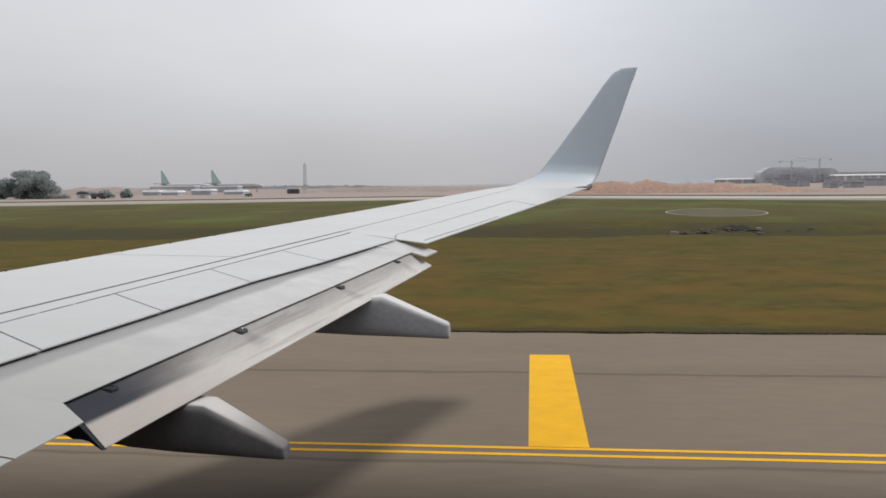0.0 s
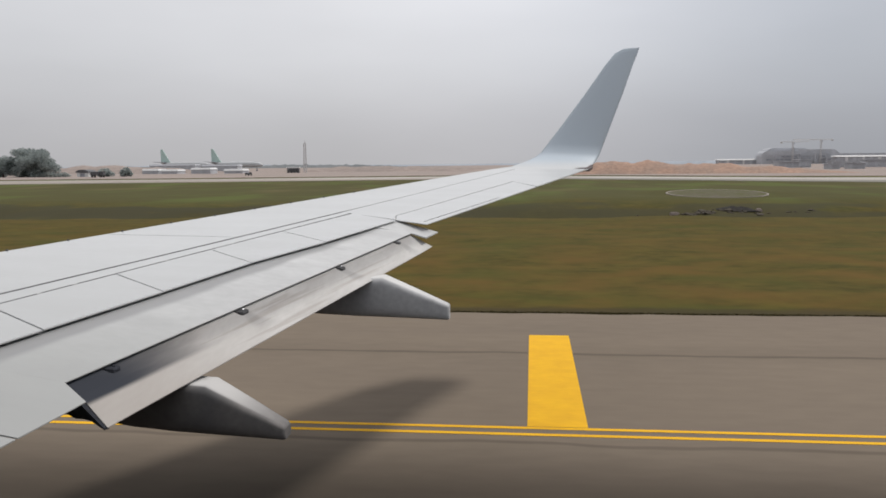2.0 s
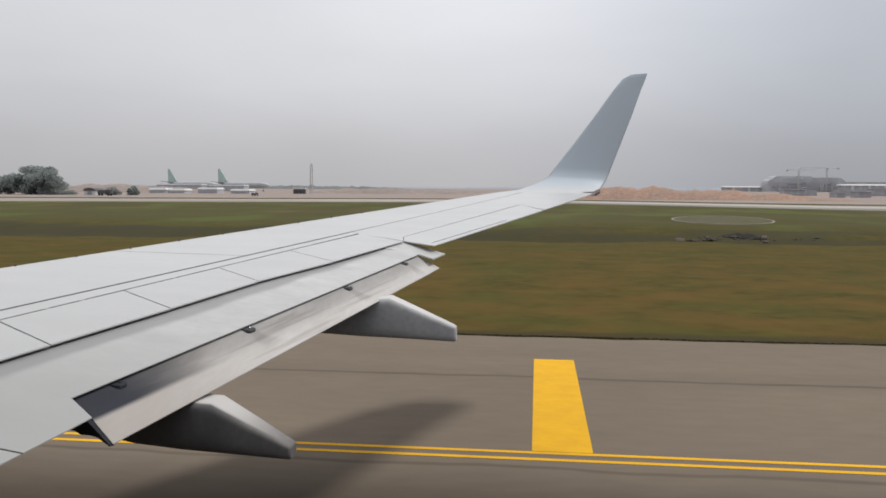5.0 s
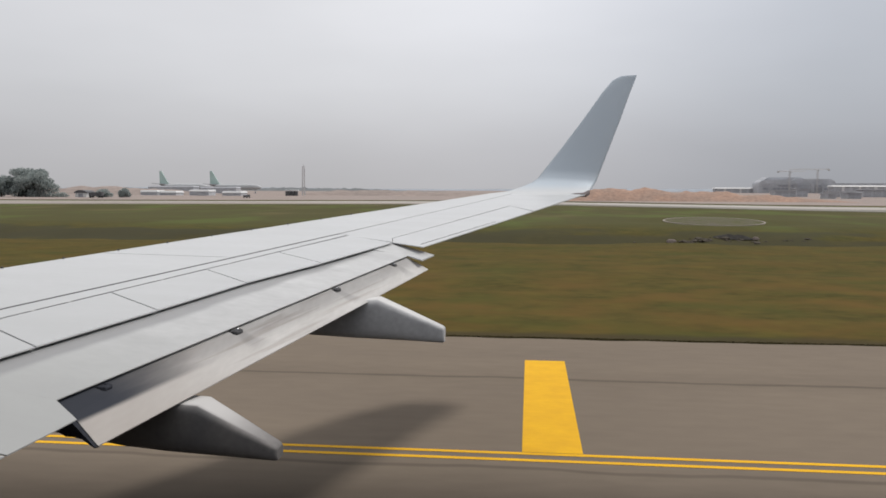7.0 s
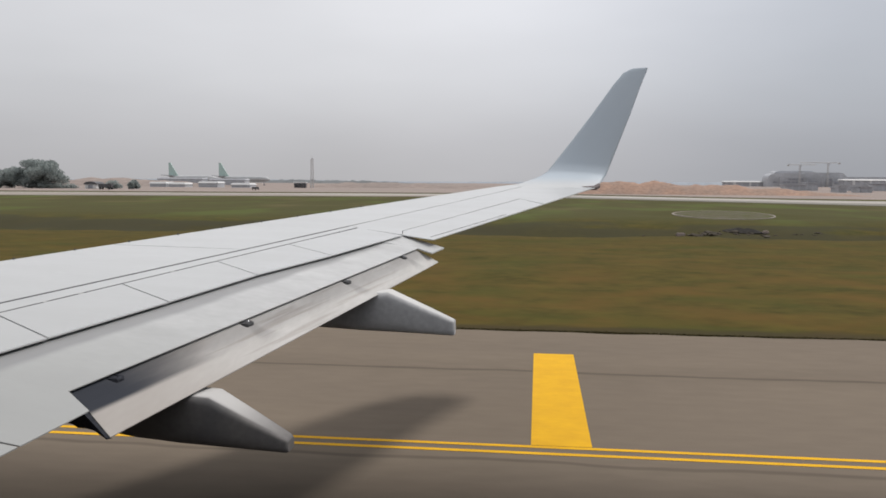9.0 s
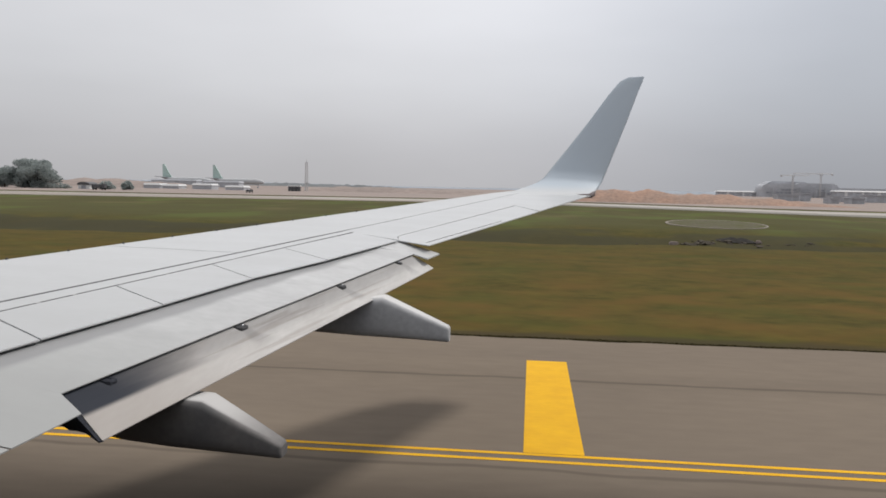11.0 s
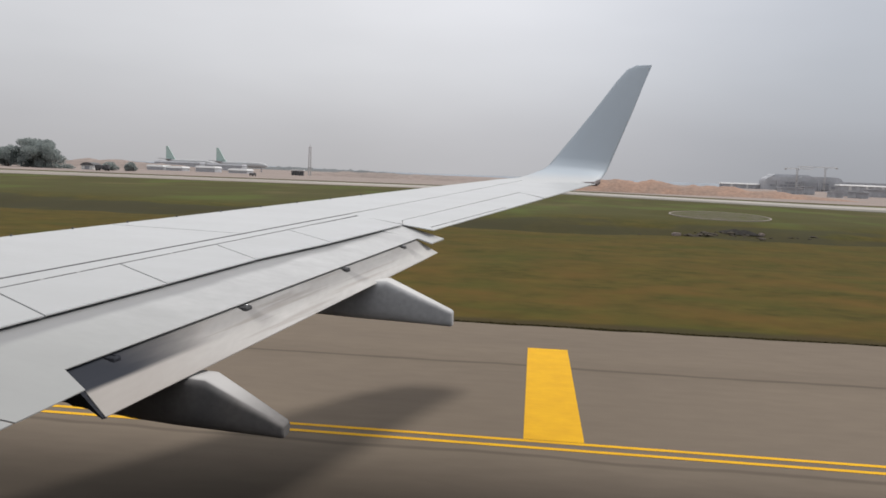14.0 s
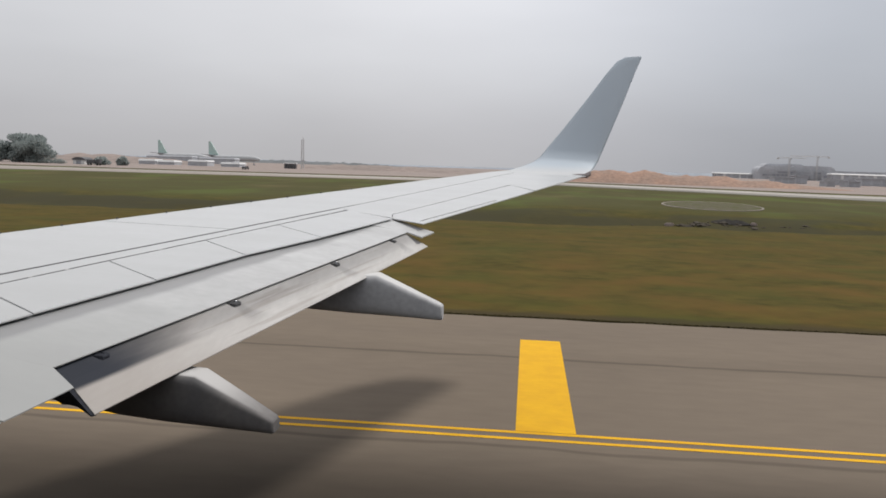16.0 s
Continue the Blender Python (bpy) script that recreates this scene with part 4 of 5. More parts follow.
def guidance_sign(x, y, turn, width, height, left_face, right_face, label):
    ob = thing("guidance_sign", label, "airport sign")
    ob.matrix_basis = pose(x, y, bank(x, y) - 0.02, 0, 0, turn)
    bm = bmesh.new()
    box(bm, -width * 0.54, width * 0.54, -0.35, 0.35, -0.15, 0.05, 0.02)
    part("concrete_pad", bm, CONCRETE, ob)
    bm = bmesh.new()
    box(bm, -width / 2, width / 2, -0.11, 0.11, 0.22, 0.22 + height, 0.025)
    part("housing", bm, MAST_GREY, ob, "grey metal housing")
    z0, z1 = 0.27, 0.17 + height
    for a, b, mat, name in ((-width / 2 + 0.05, 0.02 * width, left_face, "left_panel"), (0.03 * width, width / 2 - 0.05, right_face, "right_panel")):
        bm = bmesh.new()
        box(bm, a, b, -0.125, -0.112, z0, z1, 0.004)
        p = part("panel", bm, mat, ob)
        if name == "right_panel":
            bm = bmesh.new()
            w = b - a
            box(bm, a + w * 0.2, a + w * 0.75, -0.130, -0.1255, z0 + (z1 - z0) * 0.42, z0 + (z1 - z0) * 0.56)
            part("bar", bm, SIGN_BLACK, p)
    for sx in (-0.38, 0.38):
        bm = bmesh.new()
        tube(bm, (sx * width, 0, 0.05), (sx * width, 0, 0.25), 0.035)
        part("leg", bm, MAST_GREY, ob)
    return ob


guidance_sign(60.8, 29.6, -28, 2.2, 0.62, SIGN_BLACK, SIGN_YELLOW, "low black and yellow taxiway guidance sign on a concrete pad")
guidance_sign(84.5, 97.0, -12, 2.4, 0.72, SIGN_RED, SIGN_RED, "low dark red taxiway guidance sign in the grass")


def concrete_ring(x, y, radius):
    ob = thing("concrete_ring", "round kerbed gravel bed with a pale concrete rim", "gravel circle")
    ob.matrix_basis = pose(x, y, bank(x, y), math.degrees(math.atan(0.048)), 0, 0)
    n = 64
    prof = [(radius, -0.4), (radius, 0.07), (radius - 0.20, 0.07), (radius - 0.20, -0.3)]
    bm = bmesh.new()
    vs = [[bm.verts.new((r0 * math.cos(2 * math.pi * i / n), r0 * math.sin(2 * math.pi * i / n), h)) for r0, h in prof] for i in range(n)]
    for i in range(n):
        for k in range(3):
            bm.faces.new((vs[i][k], vs[(i + 1) % n][k], vs[(i + 1) % n][k + 1], vs[i][k + 1]))
    part("rim", bm, DUSTY, ob)
    bm = bmesh.new()
    bmesh.ops.create_circle(bm, cap_ends=True, segments=64, radius=radius - 0.19)
    for v in bm.verts:
        v.co.z = 0.03
    part("gravel_bed", bm, BED, ob)
    return ob


concrete_ring(20.5, 96.0, 5.5)


def stone_mesh(seed):
    bm = bmesh.new()
    bmesh.ops.create_icosphere(bm, subdivisions=2, radius=1.0)
    for v in bm.verts:
        v.co *= 1 + 0.7 * noise.noise(v.co * 1.3 + Vector((seed * 7.1, 0, 0)))
        v.co.z *= 0.45
    return mesh_of("stone", bm, GRAVEL)


stones = [stone_mesh(i) for i in range(4)]
rnd = random.Random(5)
for i in range(34):
    x = (14.2 if i % 3 else 20.0) + rnd.gauss(0, 1.6)
    y = 73.6 + 1.4 * rnd.random()
    s = 0.10 + 0.32 * rnd.random() ** 2
    ob = new("stone", stones[i % 4])
    ob.matrix_basis = pose(x, y, bank(x, y) - 0.08 * s, 0, 0, rnd.uniform(0, 360)) @ Matrix.Diagonal((1.6 * s, s, s, 1))
    tagged(ob, "grey rubble stone lying in the grassy ditch", "stone", "rubble in the ditch")

def soil_heap(x, y, width, height):
    """A flat heap of dark spoil with a lumpy top."""
    bm = bmesh.new()
    bmesh.ops.create_grid(bm, x_segments=26, y_segments=14, size=1.0)
    for v in bm.verts:
        d = min(1.0, math.hypot(v.co.x, v.co.y))
        v.co.z = height * (1 - d * d) * (1 + 0.5 * noise.noise((v.co.x * 3, v.co.y * 3, 2.0))) - 0.12
        v.co.x *= width / 2
        v.co.y *= width / 4
    ob = part("soil_heap", bm, SPOIL, smooth=True)
    ob.location = (x, y, bank(x, y))
    return tagged(ob, "low heap of black spoil at the edge of the ditch", "soil heap")


soil_heap(17.6, 75.4, 4.2, 0.36)

for x, y, w, mat in ((12.4, 74.6, 0.8, EARTH), (19.6, 74.8, 0.5, EARTH)):
    bm = bmesh.new()
    z = bank(x, y)
    box(bm, x - w / 2, x + w / 2, y - 0.3, y + 0.3, z - 0.2, z + 0.22, 0.09)
    tagged(part("concrete_block", bm, mat), "broken earth-stained concrete block lying in the ditch", "concrete block", "blocks in the ditch")


# ---- beyond the runway ----
def ridge(name, x0, x1, y, depth, top, mat, label, category, seed=0, step=3.0, rough=0.5, kind="structure"):
    """A long uneven bank from x0 to x1 with the crest height top(x)."""
    bm = bmesh.new()
    prof = ((-0.5, 0.0), (-0.32, 0.45), (-0.15, 0.85), (0.0, 1.0), (0.2, 0.8), (0.5, 0.0))
    n = max(2, int((x1 - x0) / step))
    rows = []
    for i in range(n + 1):
        x = x0 + (x1 - x0) * i / n
        end = min(1.0, 4.0 * min(i, n - i) / n)
        row = []
        for f, h in prof:
            k = noise.noise((x * 0.11 + seed, f * 3.0, seed)) + 0.5 * noise.noise((x * 0.37, f * 5 + seed, 2.0))
            z = max(0.0, top(x) * h * end * (1 + rough * k * 0.6))
            row.append(bm.verts.new((x, y + depth * f + 0.8 * k, z if h else -0.2)))
        rows.append(row)
    for a, b in zip(rows, rows[1:]):
        for i in range(len(prof) - 1):
            bm.faces.new((a[i], b[i], b[i + 1], a[i + 1]))
    return tagged(part(name, bm, mat, smooth=True), label, category, kind=kind)


ridge("earth_bank", -4, 116, 305, 16, lambda x: float(np.interp(x, (0, 22, 34, 50, 69, 88, 110), (4.4, 4.4, 4.3, 3.6, 3.1, 2.2, 1.6))) + 0.22 * math.sin(x * 0.31) + 0.12 * math.sin(x * 0.83), RED_EARTH, "long bank of dug reddish earth", "earth bank", 1, 1.0, 0.6)
ridge("earth_bank", -160, 10, 490, 24, lambda x: 2.6 + 0.6 * math.sin(x * 0.05), EARTH, "low flat bank of pinkish earth", "earth bank", 5, 4.0, 0.35)
ridge("earth_bank", -320, -165, 460, 26, lambda x: 3.8 + 0.9 * math.sin(x * 0.07), EARTH, "bank of bare pinkish earth behind the sheds", "earth bank", 9, 4.0, 0.5)
# both far ridges carry haze in their colour
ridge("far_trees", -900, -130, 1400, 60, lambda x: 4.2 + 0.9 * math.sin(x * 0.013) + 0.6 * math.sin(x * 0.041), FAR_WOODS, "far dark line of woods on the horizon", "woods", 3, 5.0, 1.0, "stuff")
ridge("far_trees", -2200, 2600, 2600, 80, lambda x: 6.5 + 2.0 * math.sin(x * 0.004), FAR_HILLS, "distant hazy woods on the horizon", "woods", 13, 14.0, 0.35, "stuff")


def leaf_cloud(clumps, count, size, seed):
    """Many small leaf sheaves filling the clumps (x, y, z, rx, ry, rz)."""
    r = np.random.RandomState(seed)
    verts, faces = [], []
    weights = np.array([c[3] * c[5] for c in clumps])
    pick = r.choice(len(clumps), count, p=weights / weights.sum())
    for k in pick:
        cx, cy, cz, rx, ry, rz = clumps[k]
        d = r.normal(size=3)
        d /= np.linalg.norm(d)
        d *= r.uniform(0.25, 1.15) ** 0.5
        c = np.array((cx + d[0] * rx, cy + d[1] * ry, cz + d[2] * rz))
        a, b = r.normal(size=3), r.normal(size=3)
        a *= size * r.uniform(0.5, 1.2) / np.linalg.norm(a)
        b *= size * r.uniform(0.5, 1.2) / np.linalg.norm(b)
        i = len(verts)
        verts += [tuple(c + a), tuple(c + b), tuple(c - a * 0.8), tuple(c - b * 0.9)]
        faces.append((i, i + 1, i + 2, i + 3))
    me = bpy.data.meshes.new("crown")
    me.from_pydata(verts, [], faces)
    me.materials.append(TREE_LEAF)
    return me


def tree(x, y, height, width, seed, label="broad dark green tree beyond the runway"):
    r = random.Random(seed)
    ob = thing("tree", label, "tree", "trees beyond the runway", place=(x, y, 0))
    bm = bmesh.new()
    tube(bm, (0, 0, -0.2), (0.1, 0, height * 0.45), 0.035 * height, 0.02 * height, 10)
    clumps = []
    for i in range(30):
        a = r.uniform(0, 6.28)
        d = r.uniform(0.08, 0.42) * width
        z = height * r.uniform(0.10, 0.88) * (1 - 0.35 * (d / width))
        px, py = d * math.cos(a), d * math.sin(a) * 0.8
        tube(bm, (0.1, 0, height * 0.32), (px, py, z), 0.012 * height, 0.004 * height, 6)
        s = r.uniform(0.13, 0.21) * width
        clumps.append((px, py, z, s, s, s * 0.62))
    part("trunk", bm, BARK, ob, "branching brown trunk")
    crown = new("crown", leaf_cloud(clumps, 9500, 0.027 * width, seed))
    crown.parent = ob
    return ob


def bush(x, y, height, width, seed, label="low dark bush beside the runway"):
    ob = new("bush", leaf_cloud([(0, 0, height * 0.45, width * 0.4, width * 0.3, height * 0.5), (width * 0.3, 0, height * 0.3, width * 0.3, width * 0.2, height * 0.3), (-width * 0.28, 0.3, height * 0.32, width * 0.28, width * 0.2, height * 0.34)], 600, height * 0.13, seed))
    ob.location = (x, y, 0.05)
    return tagged(ob, label, "bush", "bushes beyond the runway")


tree(-198.5, 320, 12.0, 15.0, 3)
tree(-208.0, 324, 12.4, 16.0, 4)
tree(-217.0, 324, 9.0, 13.0, 6)
tree(-227.0, 324, 6.5, 12.0, 8, "lower dark green tree beyond the runway")
tree(-238.0, 328, 5.6, 12.0, 9, "lower dark green tree beyond the runway")
for i, (x, y, h, w) in enumerate(((-194, 318, 2.6, 7), (-189, 320, 2.2, 6), (-172, 322, 3.6, 7), (-163, 322, 4.0, 5), (-181, 326, 2.4, 5), (-252, 322, 3.6, 9))):
    bush(x, y, h, w, 20 + i)


def shed(x, y):
    ob = thing("shed", "small white shed with a dark rounded roof beside the runway", "shed", place=(x, y, 0.05))
    bm = bmesh.new()
    box(bm, -2.4, 2.4, -3, 3, 0, 1.7, 0.05)
    part("wall", bm, FAR_WHITE, ob)
    rings = []
    for yy in (-3.3, 3.3):
        rings.append([(2.8 * math.cos(math.pi * i / 12), yy, 1.7 + 1.2 * math.sin(math.pi * i / 12)) for i in range(13)])
    part("roof", loft(rings), TRUCK_DARK, ob, "dark barrel roof")
    bm = bmesh.new()
    box(bm, -1.0, 1.0, -3.06, -3.003, 0, 1.5, 0.02)
    part("door", bm, FAR_DARK, ob)
    return ob


shed(-181.5, 325)


def truck(x, y, body_mat, label, turn=0, size=1.0):
    ob = thing("truck", label, "truck", "vehicles beyond the runway", place=(x, y, 0.05))
    ob.rotation_euler = (0, 0, radians(turn))
    ob.scale = (size, size, size)
    bm = bmesh.new()
    box(bm, -2.4, 1.2, -1.1, 1.1, 0.75, 2.1, 0.08)
    part("cargo_body", bm, body_mat, ob)
    bm = bmesh.new()
    box(bm, 1.3, 2.6, -1.05, 1.05, 0.7, 2.3, 0.18)
    part("cab", bm, body_mat, ob)
    for wx in (-1.7, 1.9):
        for wy in (-1.0, 1.0):
            bm = bmesh.new()
            tube(bm, (wx, wy - 0.13, 0.45), (wx, wy + 0.13, 0.45), 0.45, seg=16)
            part("wheel", bm, RUBBER, ob)
    return ob


truck(-163.0, 300, TRUCK_DARK, "small dark truck parked beyond the runway")
truck(-112.0, 322, TRUCK_DARK, "small dark truck parked beyond the runway", 75, 0.6)


def eave_roof(x0, x1, y0, y1, z0, z1, run):
    """A flat roof with a sloping edge all round."""
    low = [(x0, y0, z0), (x1, y0, z0), (x1, y1, z0), (x0, y1, z0)]
    mid = [(x0, y0, z0 + 0.12), (x1, y0, z0 + 0.12), (x1, y1, z0 + 0.12), (x0, y1, z0 + 0.12)]
    top = [(x0 + run, y0 + run, z1), (x1 - run, y0 + run, z1), (x1 - run, y1 - run, z1), (x0 + run, y1 - run, z1)]
    return loft([low, mid, top])


def low_building(x0, x1, y, height, label, roof_mat=FAR_WHITE):
    ob = thing("low_building", label, "building", "low buildings beyond the runway", place=((x0 + x1) / 2, y, 0.05))
    w = (x1 - x0) / 2
    bm = bmesh.new()
    box(bm, -w, w, -5, 5, 0, height - 0.9)
    part("wall", bm, FAR_GREY, ob)
    part("roof", eave_roof(-w - 0.3, w + 0.3, -5.3, 5.3, height - 1.0, height, 0.6), roof_mat, ob, "flat roof with a sloping edge")
    n = max(2, int(w / 2.5))
    for i in range(n):
        cx = -w + (i + 0.5) * 2 * w / n
        bm = bmesh.new()
        box(bm, cx - w / n * 0.6, cx + w / n * 0.6, -5.06, -5.003, 0.6, height - 1.2)
        part("window", bm, PALE_BAY, ob)
    return ob


for x0, x1, top in ((-206, -197, 2.7), (-195.5, -186.5, 2.4), (-179, -168.5, 3.1), (-161, -151, 2.4)):
    low_building(x0, x1, 430, top, "low white-roofed airport building")
low_building(-266, -233, 565, 5.4, "long grey flat-roofed airport building in front of parked airliners", FAR_GREY)
low_building(-231, -205, 572, 4.9, "grey flat-roofed airport building in front of parked airliners", FAR_GREY)


def parked_airliner(x, y, s, label):
    """A far airliner, its nose towards +x, its tall fin at the other end."""
    ob = thing("parked_airliner", label, "airplane", "parked airliners", place=(x, y, 0.05))
    ob.rotation_euler = (0, 0, radians(-22))
    rings = []
    for px, rr, lift in ((-4, 0.3, 1.6), (2, 1.1, 0.8), (10, 2.1, 0.0), (20, 2.2, 0), (40, 2.2, 0), (46, 1.7, -0.2), (49, 0.5, -0.6)):
        rings.append([(px * s, rr * s * math.cos(2 * math.pi * i / 16), (5.0 + lift + rr * math.sin(2 * math.pi * i / 16)) * s) for i in range(16)])
    part("fuselage", loft(rings), FAR_HULL, ob, "dull white fuselage", smooth=True)
    bm = bmesh.new()
    pts = [(-3.0, 6.0), (-3.2, 17.4), (-1.2, 17.6), (5.4, 9.0), (8.0, 6.6)]
    up = [bm.verts.new((a * s, -0.22 * s, b * s)) for a, b in pts]
    lo = [bm.verts.new((a * s, 0.22 * s, b * s)) for a, b in pts]
    bm.faces.new(up)
    bm.faces.new(lo[::-1])
    for i in range(len(pts)):
        bm.faces.new((up[i], lo[i], lo[(i + 1) % len(pts)], up[(i + 1) % len(pts)]))
    part("tail_fin", bm, TAIL_GREEN, ob, "tall green tail fin")
    for side in (-1, 1):
        for name, poly, z in (("wing", [(19, 2), (25, 2), (16.5, 24), (14.5, 24)], 4.0), ("tailplane", [(-2.5, 0.5), (4, 0.5), (-1.5, 8.5), (-3.5, 8.5)], 7.0)):
            part(name, prism([(a * s, side * b * s) for a, b in poly], lambda px, py: (z + 0.06 * abs(py)) * s, 0.35 * s), FAR_GREY, ob)
    for gx, gy in ((18, -3), (18, 3), (43, 0)):
        bm = bmesh.new()
        tube(bm, (gx * s, gy * s, 0), (gx * s, gy * s, 3.0 * s), 0.3 * s)
        bmesh.ops.create_cone(bm, cap_ends=True, segments=14, radius1=0.6 * s, radius2=0.6 * s, depth=0.8 * s, matrix=Matrix.Translation((gx * s, gy * s, 0.6 * s)) @ pose(0, 0, 0, 90, 0, 0))
        part("landing_gear", bm, STEEL, ob)
    return ob


parked_airliner(-250.0, 640, 1.0, "white parked airliner with a green tail fin")
parked_airliner(-314.5, 690, 1.06, "white parked airliner with a green tail fin")


def radio_mast(x, y):
    ob = thing("radio_mast", "thin grey lattice radio mast on the building site", "mast", place=(x, y, 0.05))
    for k, (dx, dy) in enumerate(((-1, -1), (1, -1), (1, 1), (-1, 1))):
        bm = bmesh.new()
        tube(bm, (0.68 * dx, 0.68 * dy, 0), (0.50 * dx, 0.50 * dy, 16.0), 0.16, 0.13, 6)
        part("leg", bm, MAST_PALE, ob)
    for i in range(10):
        z = 0.8 + 1.6 * i
        h = 0.68 - 0.18 * z / 16
        bm = bmesh.new()
        tube(bm, (-h, -h, z), (h, -h, z + 1.4), 0.09, seg=6)
        part("brace", bm, MAST_PALE, ob)
    bm = bmesh.new()
    tube(bm, (0, 0, 15.5), (0, 0, 17.6), 0.15, 0.05, 8)
    part("aerial", bm, MAST_PALE, ob)
    return ob


radio_mast(-124.2, 450)


def cabinet(x, y):
    ob = thing("equipment_cabinet", "white-roofed equipment cabinet beside the mast", "cabinet", "cabinets by the mast", place=(x, y, 0.05))
    bm = bmesh.new()
    box(bm, -0.6, 0.6, -1, 1, 0.0, 2.6, 0.03)
    part("body", bm, TRUCK_DARK, ob)
    bm = bmesh.new()
    box(bm, -0.85, 0.85, -1.2, 1.2, 2.5, 3.2, 0.03)
    part("roof", bm, FAR_WHITE, ob)
    return ob


one = cabinet(-130.6, 440)
for i in range(1, 4):
    copy_thing(one, pose(-130.6 + 1.75 * i, 440, 0.05))


# ---- terminal under construction ----
def terminal():
    ob = thing("terminal_building", "grey airport terminal under construction with dark glazed bays", "building", place=(0, 1500, 0.05))

    def block(name, x0, x1, y0, h, corner, mat, label=""):
        """A hall with rounded shoulders at both ends."""
        rings = []
        for i in range(9):
            a = math.pi / 2 * i / 8
            rings.append((x0 + corner * (1 - math.sin(a)), h - corner * 0.8 * (1 - math.cos(a))))
        left = rings[::-1]
        right = [(x1 - (x - x0), z) for x, z in rings]
        outline = [(x0, 0)] + sorted(left, key=lambda p: p[0]) + sorted(right, key=lambda p: p[0]) + [(x1, 0)]
        bm = bmesh.new()
        front = [bm.verts.new((x, y0, z)) for x, z in outline]
        back = [bm.verts.new((x, y0 + 40, z)) for x, z in outline]
        bm.faces.new(front)
        bm.faces.new(back[::-1])
        for i in range(len(outline)):
            k = (i + 1) % len(outline)
            bm.faces.new((front[i], back[i], back[k], front[k]))
        return part(name, bm, mat, ob, label)

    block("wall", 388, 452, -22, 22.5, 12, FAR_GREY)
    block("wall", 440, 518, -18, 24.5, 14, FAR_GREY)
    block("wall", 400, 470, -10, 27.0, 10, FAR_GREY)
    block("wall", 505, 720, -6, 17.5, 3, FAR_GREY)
    for z in (5.0, 10.0, 15.0):
        bm = bmesh.new()
        box(bm, 394, 512, -22.9, -22.1, z - 0.4, z + 0.4)
        part("floor_slab", bm, FAR_GREY, ob)
    for x0, x1, z0, z1 in ((412, 446, 5.8, 9.2), (420, 446, 10.8, 14.2), (396, 404, 6, 9), (456, 470, 5.8, 9.2), (482, 492, 10.8, 14.0), (496, 510, 5.8, 9.2)):
        n = max(1, int((x1 - x0) / 6))
        for i in range(n):
            a = x0 + (x1 - x0) * i / n
            bm = bmesh.new()
            box(bm, a + 0.4, a + (x1 - x0) / n - 0.4, -22.9, -22.2, z0, z1)
            part("window", bm, FAR_DARK, ob)
    for x in (408, 449, 452, 476, 479, 494):
        bm = bmesh.new()
        box(bm, x - 0.9, x + 0.9, -24.6, -22.3, 0, 17.5, 0.1)
        part("column", bm, FAR_GREY, ob)
    return ob


def pier(x0, x1, y, z, label):
    ob = thing("terminal_pier", label, "building", place=(0, y, 0.05))
    part("roof", eave_roof(x0, x1, -11, 14, z - 0.9, z + 1.5, 2.0), FAR_WHITE, ob, "long white roof edge")
    bm = bmesh.new()
    box(bm, x0 + 2, x1 - 2, -9, 12, 0, z - 0.9)
    part("wall", bm, PALE_BAY, ob, "shaded glazed wall")
    n = int((x1 - x0) / 13)
    for i in range(n):
        x = x0 + 6 + i * 13
        bm = bmesh.new()
        box(bm, x - 1.6 - (i % 3), x + 1.6, -9.8, -9.02, 0, z - 0.9)
        part("column", bm, FAR_WHITE if i % 2 else FAR_GREY, ob)
    return ob


def site_building(x0, x1, y, height, bays, label):
    """A bare concrete shell; flat tinted panels stand for its shaded unglazed bays."""
    ob = thing("site_building", label, "building", "half-built blocks", place=(x0, y, 0.05))
    w = x1 - x0
    bm = bmesh.new()
    box(bm, 0, w, 0, 12, 0, height, 0.1)
    part("wall", bm, FAR_GREY, ob)
    bm = bmesh.new()
    box(bm, -0.8, w + 0.8, -1.2, 12.5, height, height + 0.5, 0.05)
    part("roof_slab", bm, FAR_GREY, ob)
    for i in range(bays):
        a, b = w * (i + 0.15) / bays, w * (i + 0.85) / bays
        for z0, z1 in ((0.5, height * 0.42), (height * 0.52, height * 0.88)):
            bm = bmesh.new()
            box(bm, a, b, -0.15, -0.01, z0, z1)
            part("bay", bm, PALE_BAY, ob)
    return ob


for x0, x1, y, h, n in ((158, 171, 560, 3.6, 3), (176, 183, 575, 5.0, 2), (192, 208, 560, 3.4, 4), (150, 154, 440, 2.4, 1), (162, 168, 445, 2.8, 2), (216, 240, 570, 4.6, 4)):
    site_building(x0, x1, y, h, n, "grey half-built concrete block with dark open bays")
terminal()
pier(492, 700, 1440, 12.0, "long terminal pier with a white flat roof")
pier(322, 390, 1520, 8.0, "low terminal wing with a white flat roof")


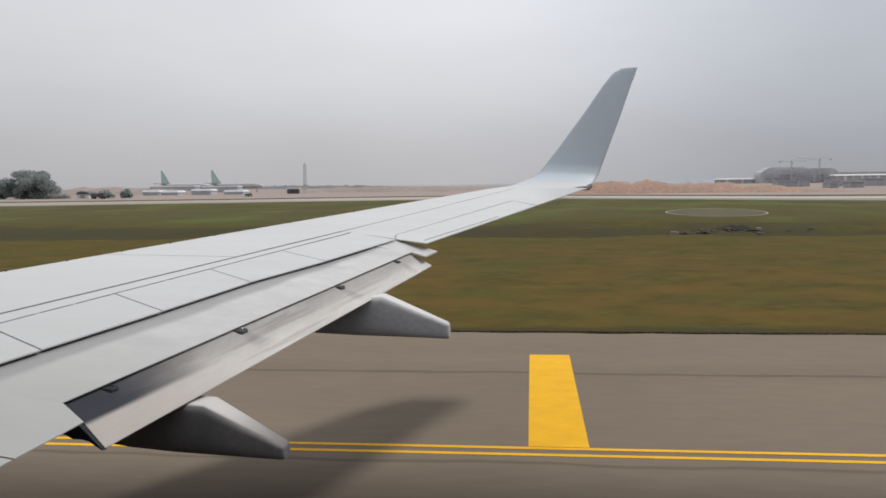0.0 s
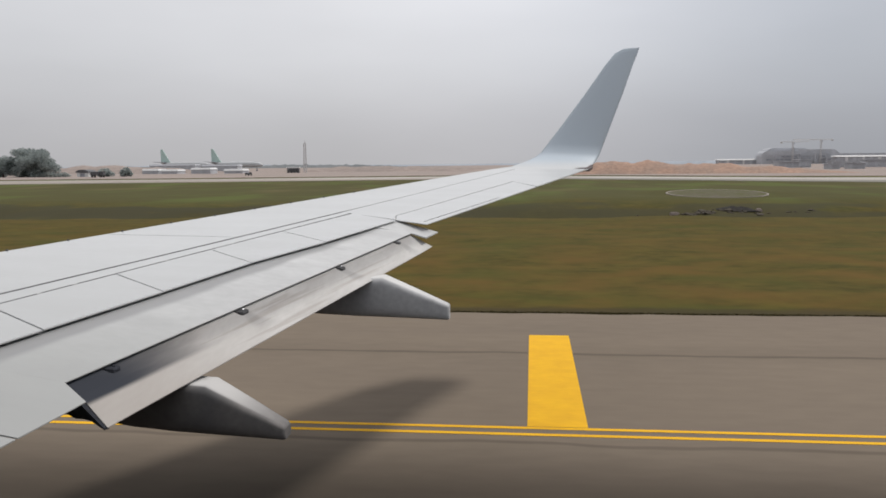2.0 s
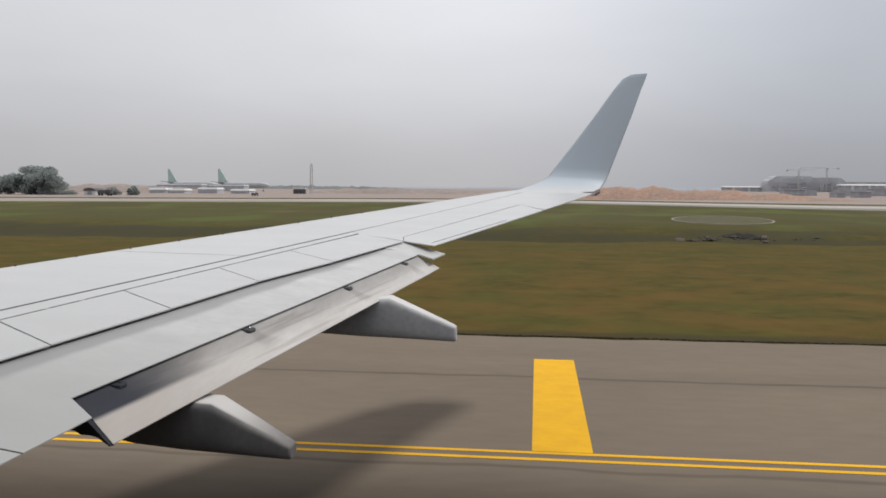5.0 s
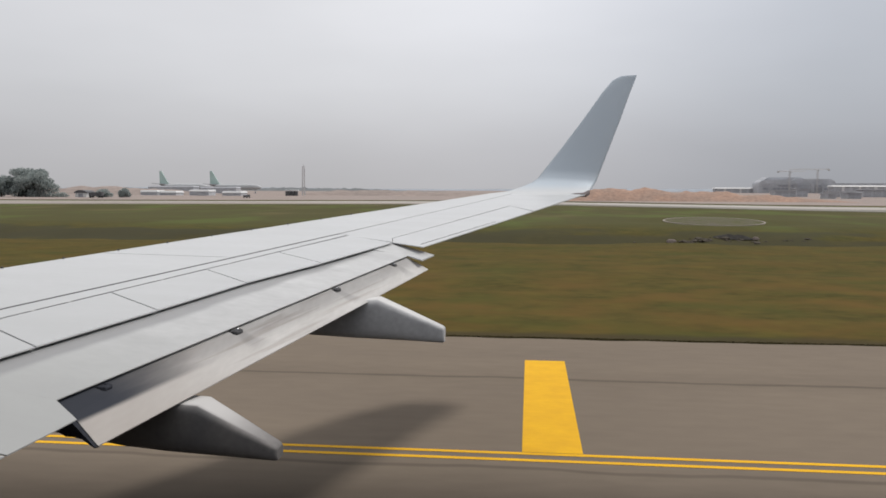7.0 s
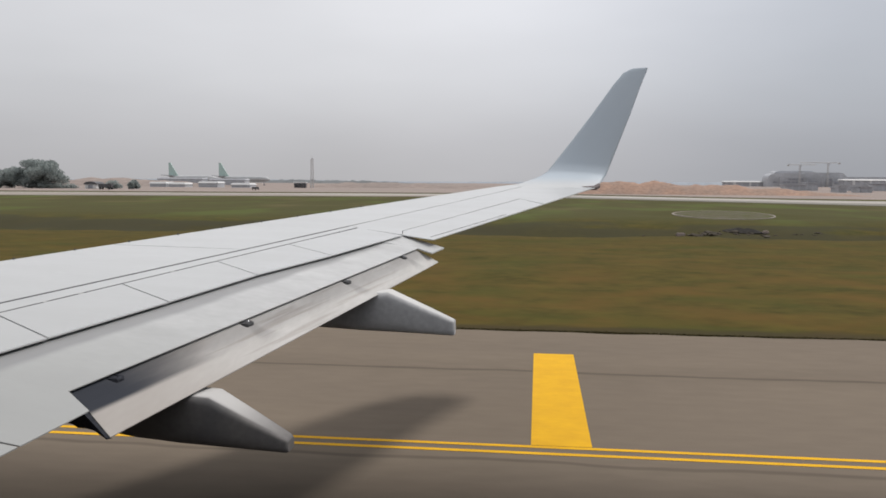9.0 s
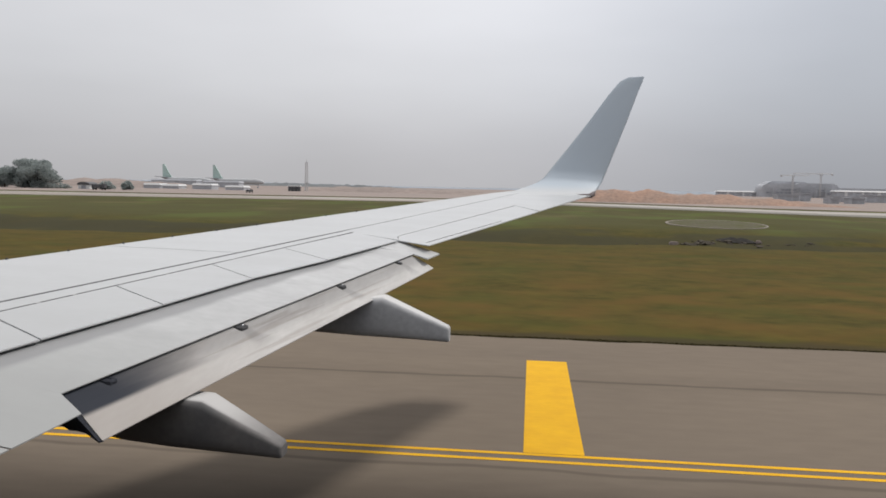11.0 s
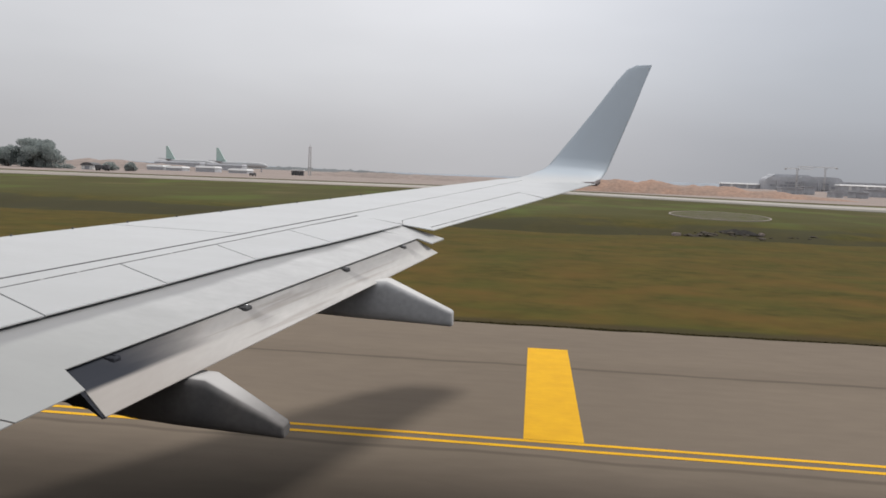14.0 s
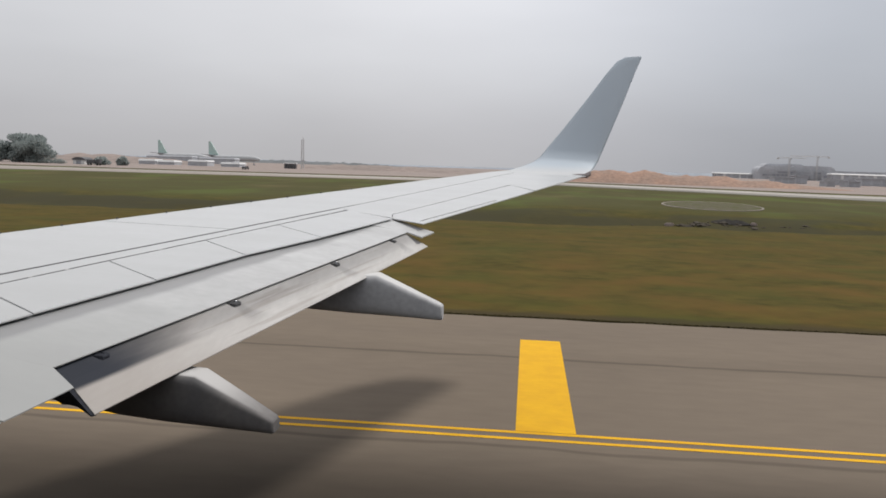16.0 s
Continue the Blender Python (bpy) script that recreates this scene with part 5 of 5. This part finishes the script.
def tower_crane(x, y, height, jib, back, label):
    ob = thing("tower_crane", label, "crane", "tower cranes", place=(x, y, 0.05))
    bm = bmesh.new()
    for dx, dy in ((-1, -1), (1, -1), (1, 1), (-1, 1)):
        tube(bm, (dx, dy, 0), (dx, dy, height), 0.28, seg=5)
    for i in range(int(height / 3)):
        tube(bm, (-1, -1, i * 3), (1, -1, i * 3 + 3), 0.2, seg=5)
    part("mast", bm, MAST_PALE, ob)
    for name, a, b in (("jib", 0, jib), ("counter_jib", 0, back)):
        bm = bmesh.new()
        tube(bm, (a, -0.8, height), (b, -0.8, height + 0.4), 0.3, seg=5)
        tube(bm, (a, 0.8, height), (b, 0.8, height + 0.4), 0.3, seg=5)
        tube(bm, (a, 0, height + 1.4), (b, 0, height + 1.2), 0.3, seg=5)
        for i in range(int(abs(b) / 3)):
            x0 = math.copysign(3 * i, b)
            x1 = math.copysign(3 * i + 3, b)
            tube(bm, (x0, -0.8, height), (x1, 0, height + 1.3), 0.16, seg=4)
        part(name, bm, MAST_PALE, ob)
    bm = bmesh.new()
    box(bm, back * 0.95 - 1.5, back * 0.95 + 1.5, -1, 1, height - 1.6, height, 0.1)
    part("counterweight", bm, CONCRETE, ob)
    bm = bmesh.new()
    box(bm, 0.9, 2.6, -1, 1, height - 2.2, height - 0.2, 0.1)
    part("cab", bm, FAR_GREY, ob)
    return ob


tower_crane(437, 1470, 36.5, 26, -20, "grey tower crane over the terminal building site")
tower_crane(484, 1475, 40.0, -46, 19, "grey tower crane over the terminal building site")


# ---- grass blades ----
def blade_field():
    """Loose dark tufts nearest to the taxiway that draw the verge's shaded lip."""
    r = np.random.RandomState(11)
    n = 26000
    y = EDGE_Y + 0.02 + 0.40 * r.rand(n) ** 1.6
    edge = r.rand(n) < 0.45
    y[edge] = EDGE_Y + 0.02 + 0.12 * r.rand(int(edge.sum()))
    x = (-0.62 + 1.16 * r.rand(n)) * (y + 3)
    y = y + SLOPE * x
    h = r.uniform(0.004, 0.024, n)
    w = r.uniform(0.03, 0.09, n)
    lean = r.uniform(-0.08, 0.08, (n, 2))
    turn = r.uniform(-0.6, 0.6, n)
    z = np.array([bank(float(a), float(b)) for a, b in zip(x, y)])
    ax, ay = np.cos(turn) * w, np.sin(turn) * w
    v = np.zeros((n, 3, 3))
    v[:, 0] = np.stack([x - ax, y - ay, z - 0.01], 1)
    v[:, 1] = np.stack([x + ax, y + ay, z - 0.01], 1)
    v[:, 2] = np.stack([x + lean[:, 0], y + lean[:, 1], z + h], 1)
    me = bpy.data.meshes.new("grass")
    me.from_pydata(v.reshape(-1, 3).tolist(), [], np.arange(3 * n).reshape(n, 3).tolist())
    me.materials.append(SHADED_SOIL)
    return tagged(new("grass", me), "short dark grass tufts that draw the shaded lip of the asphalt edge", "grass", kind="stuff")


blade_field()
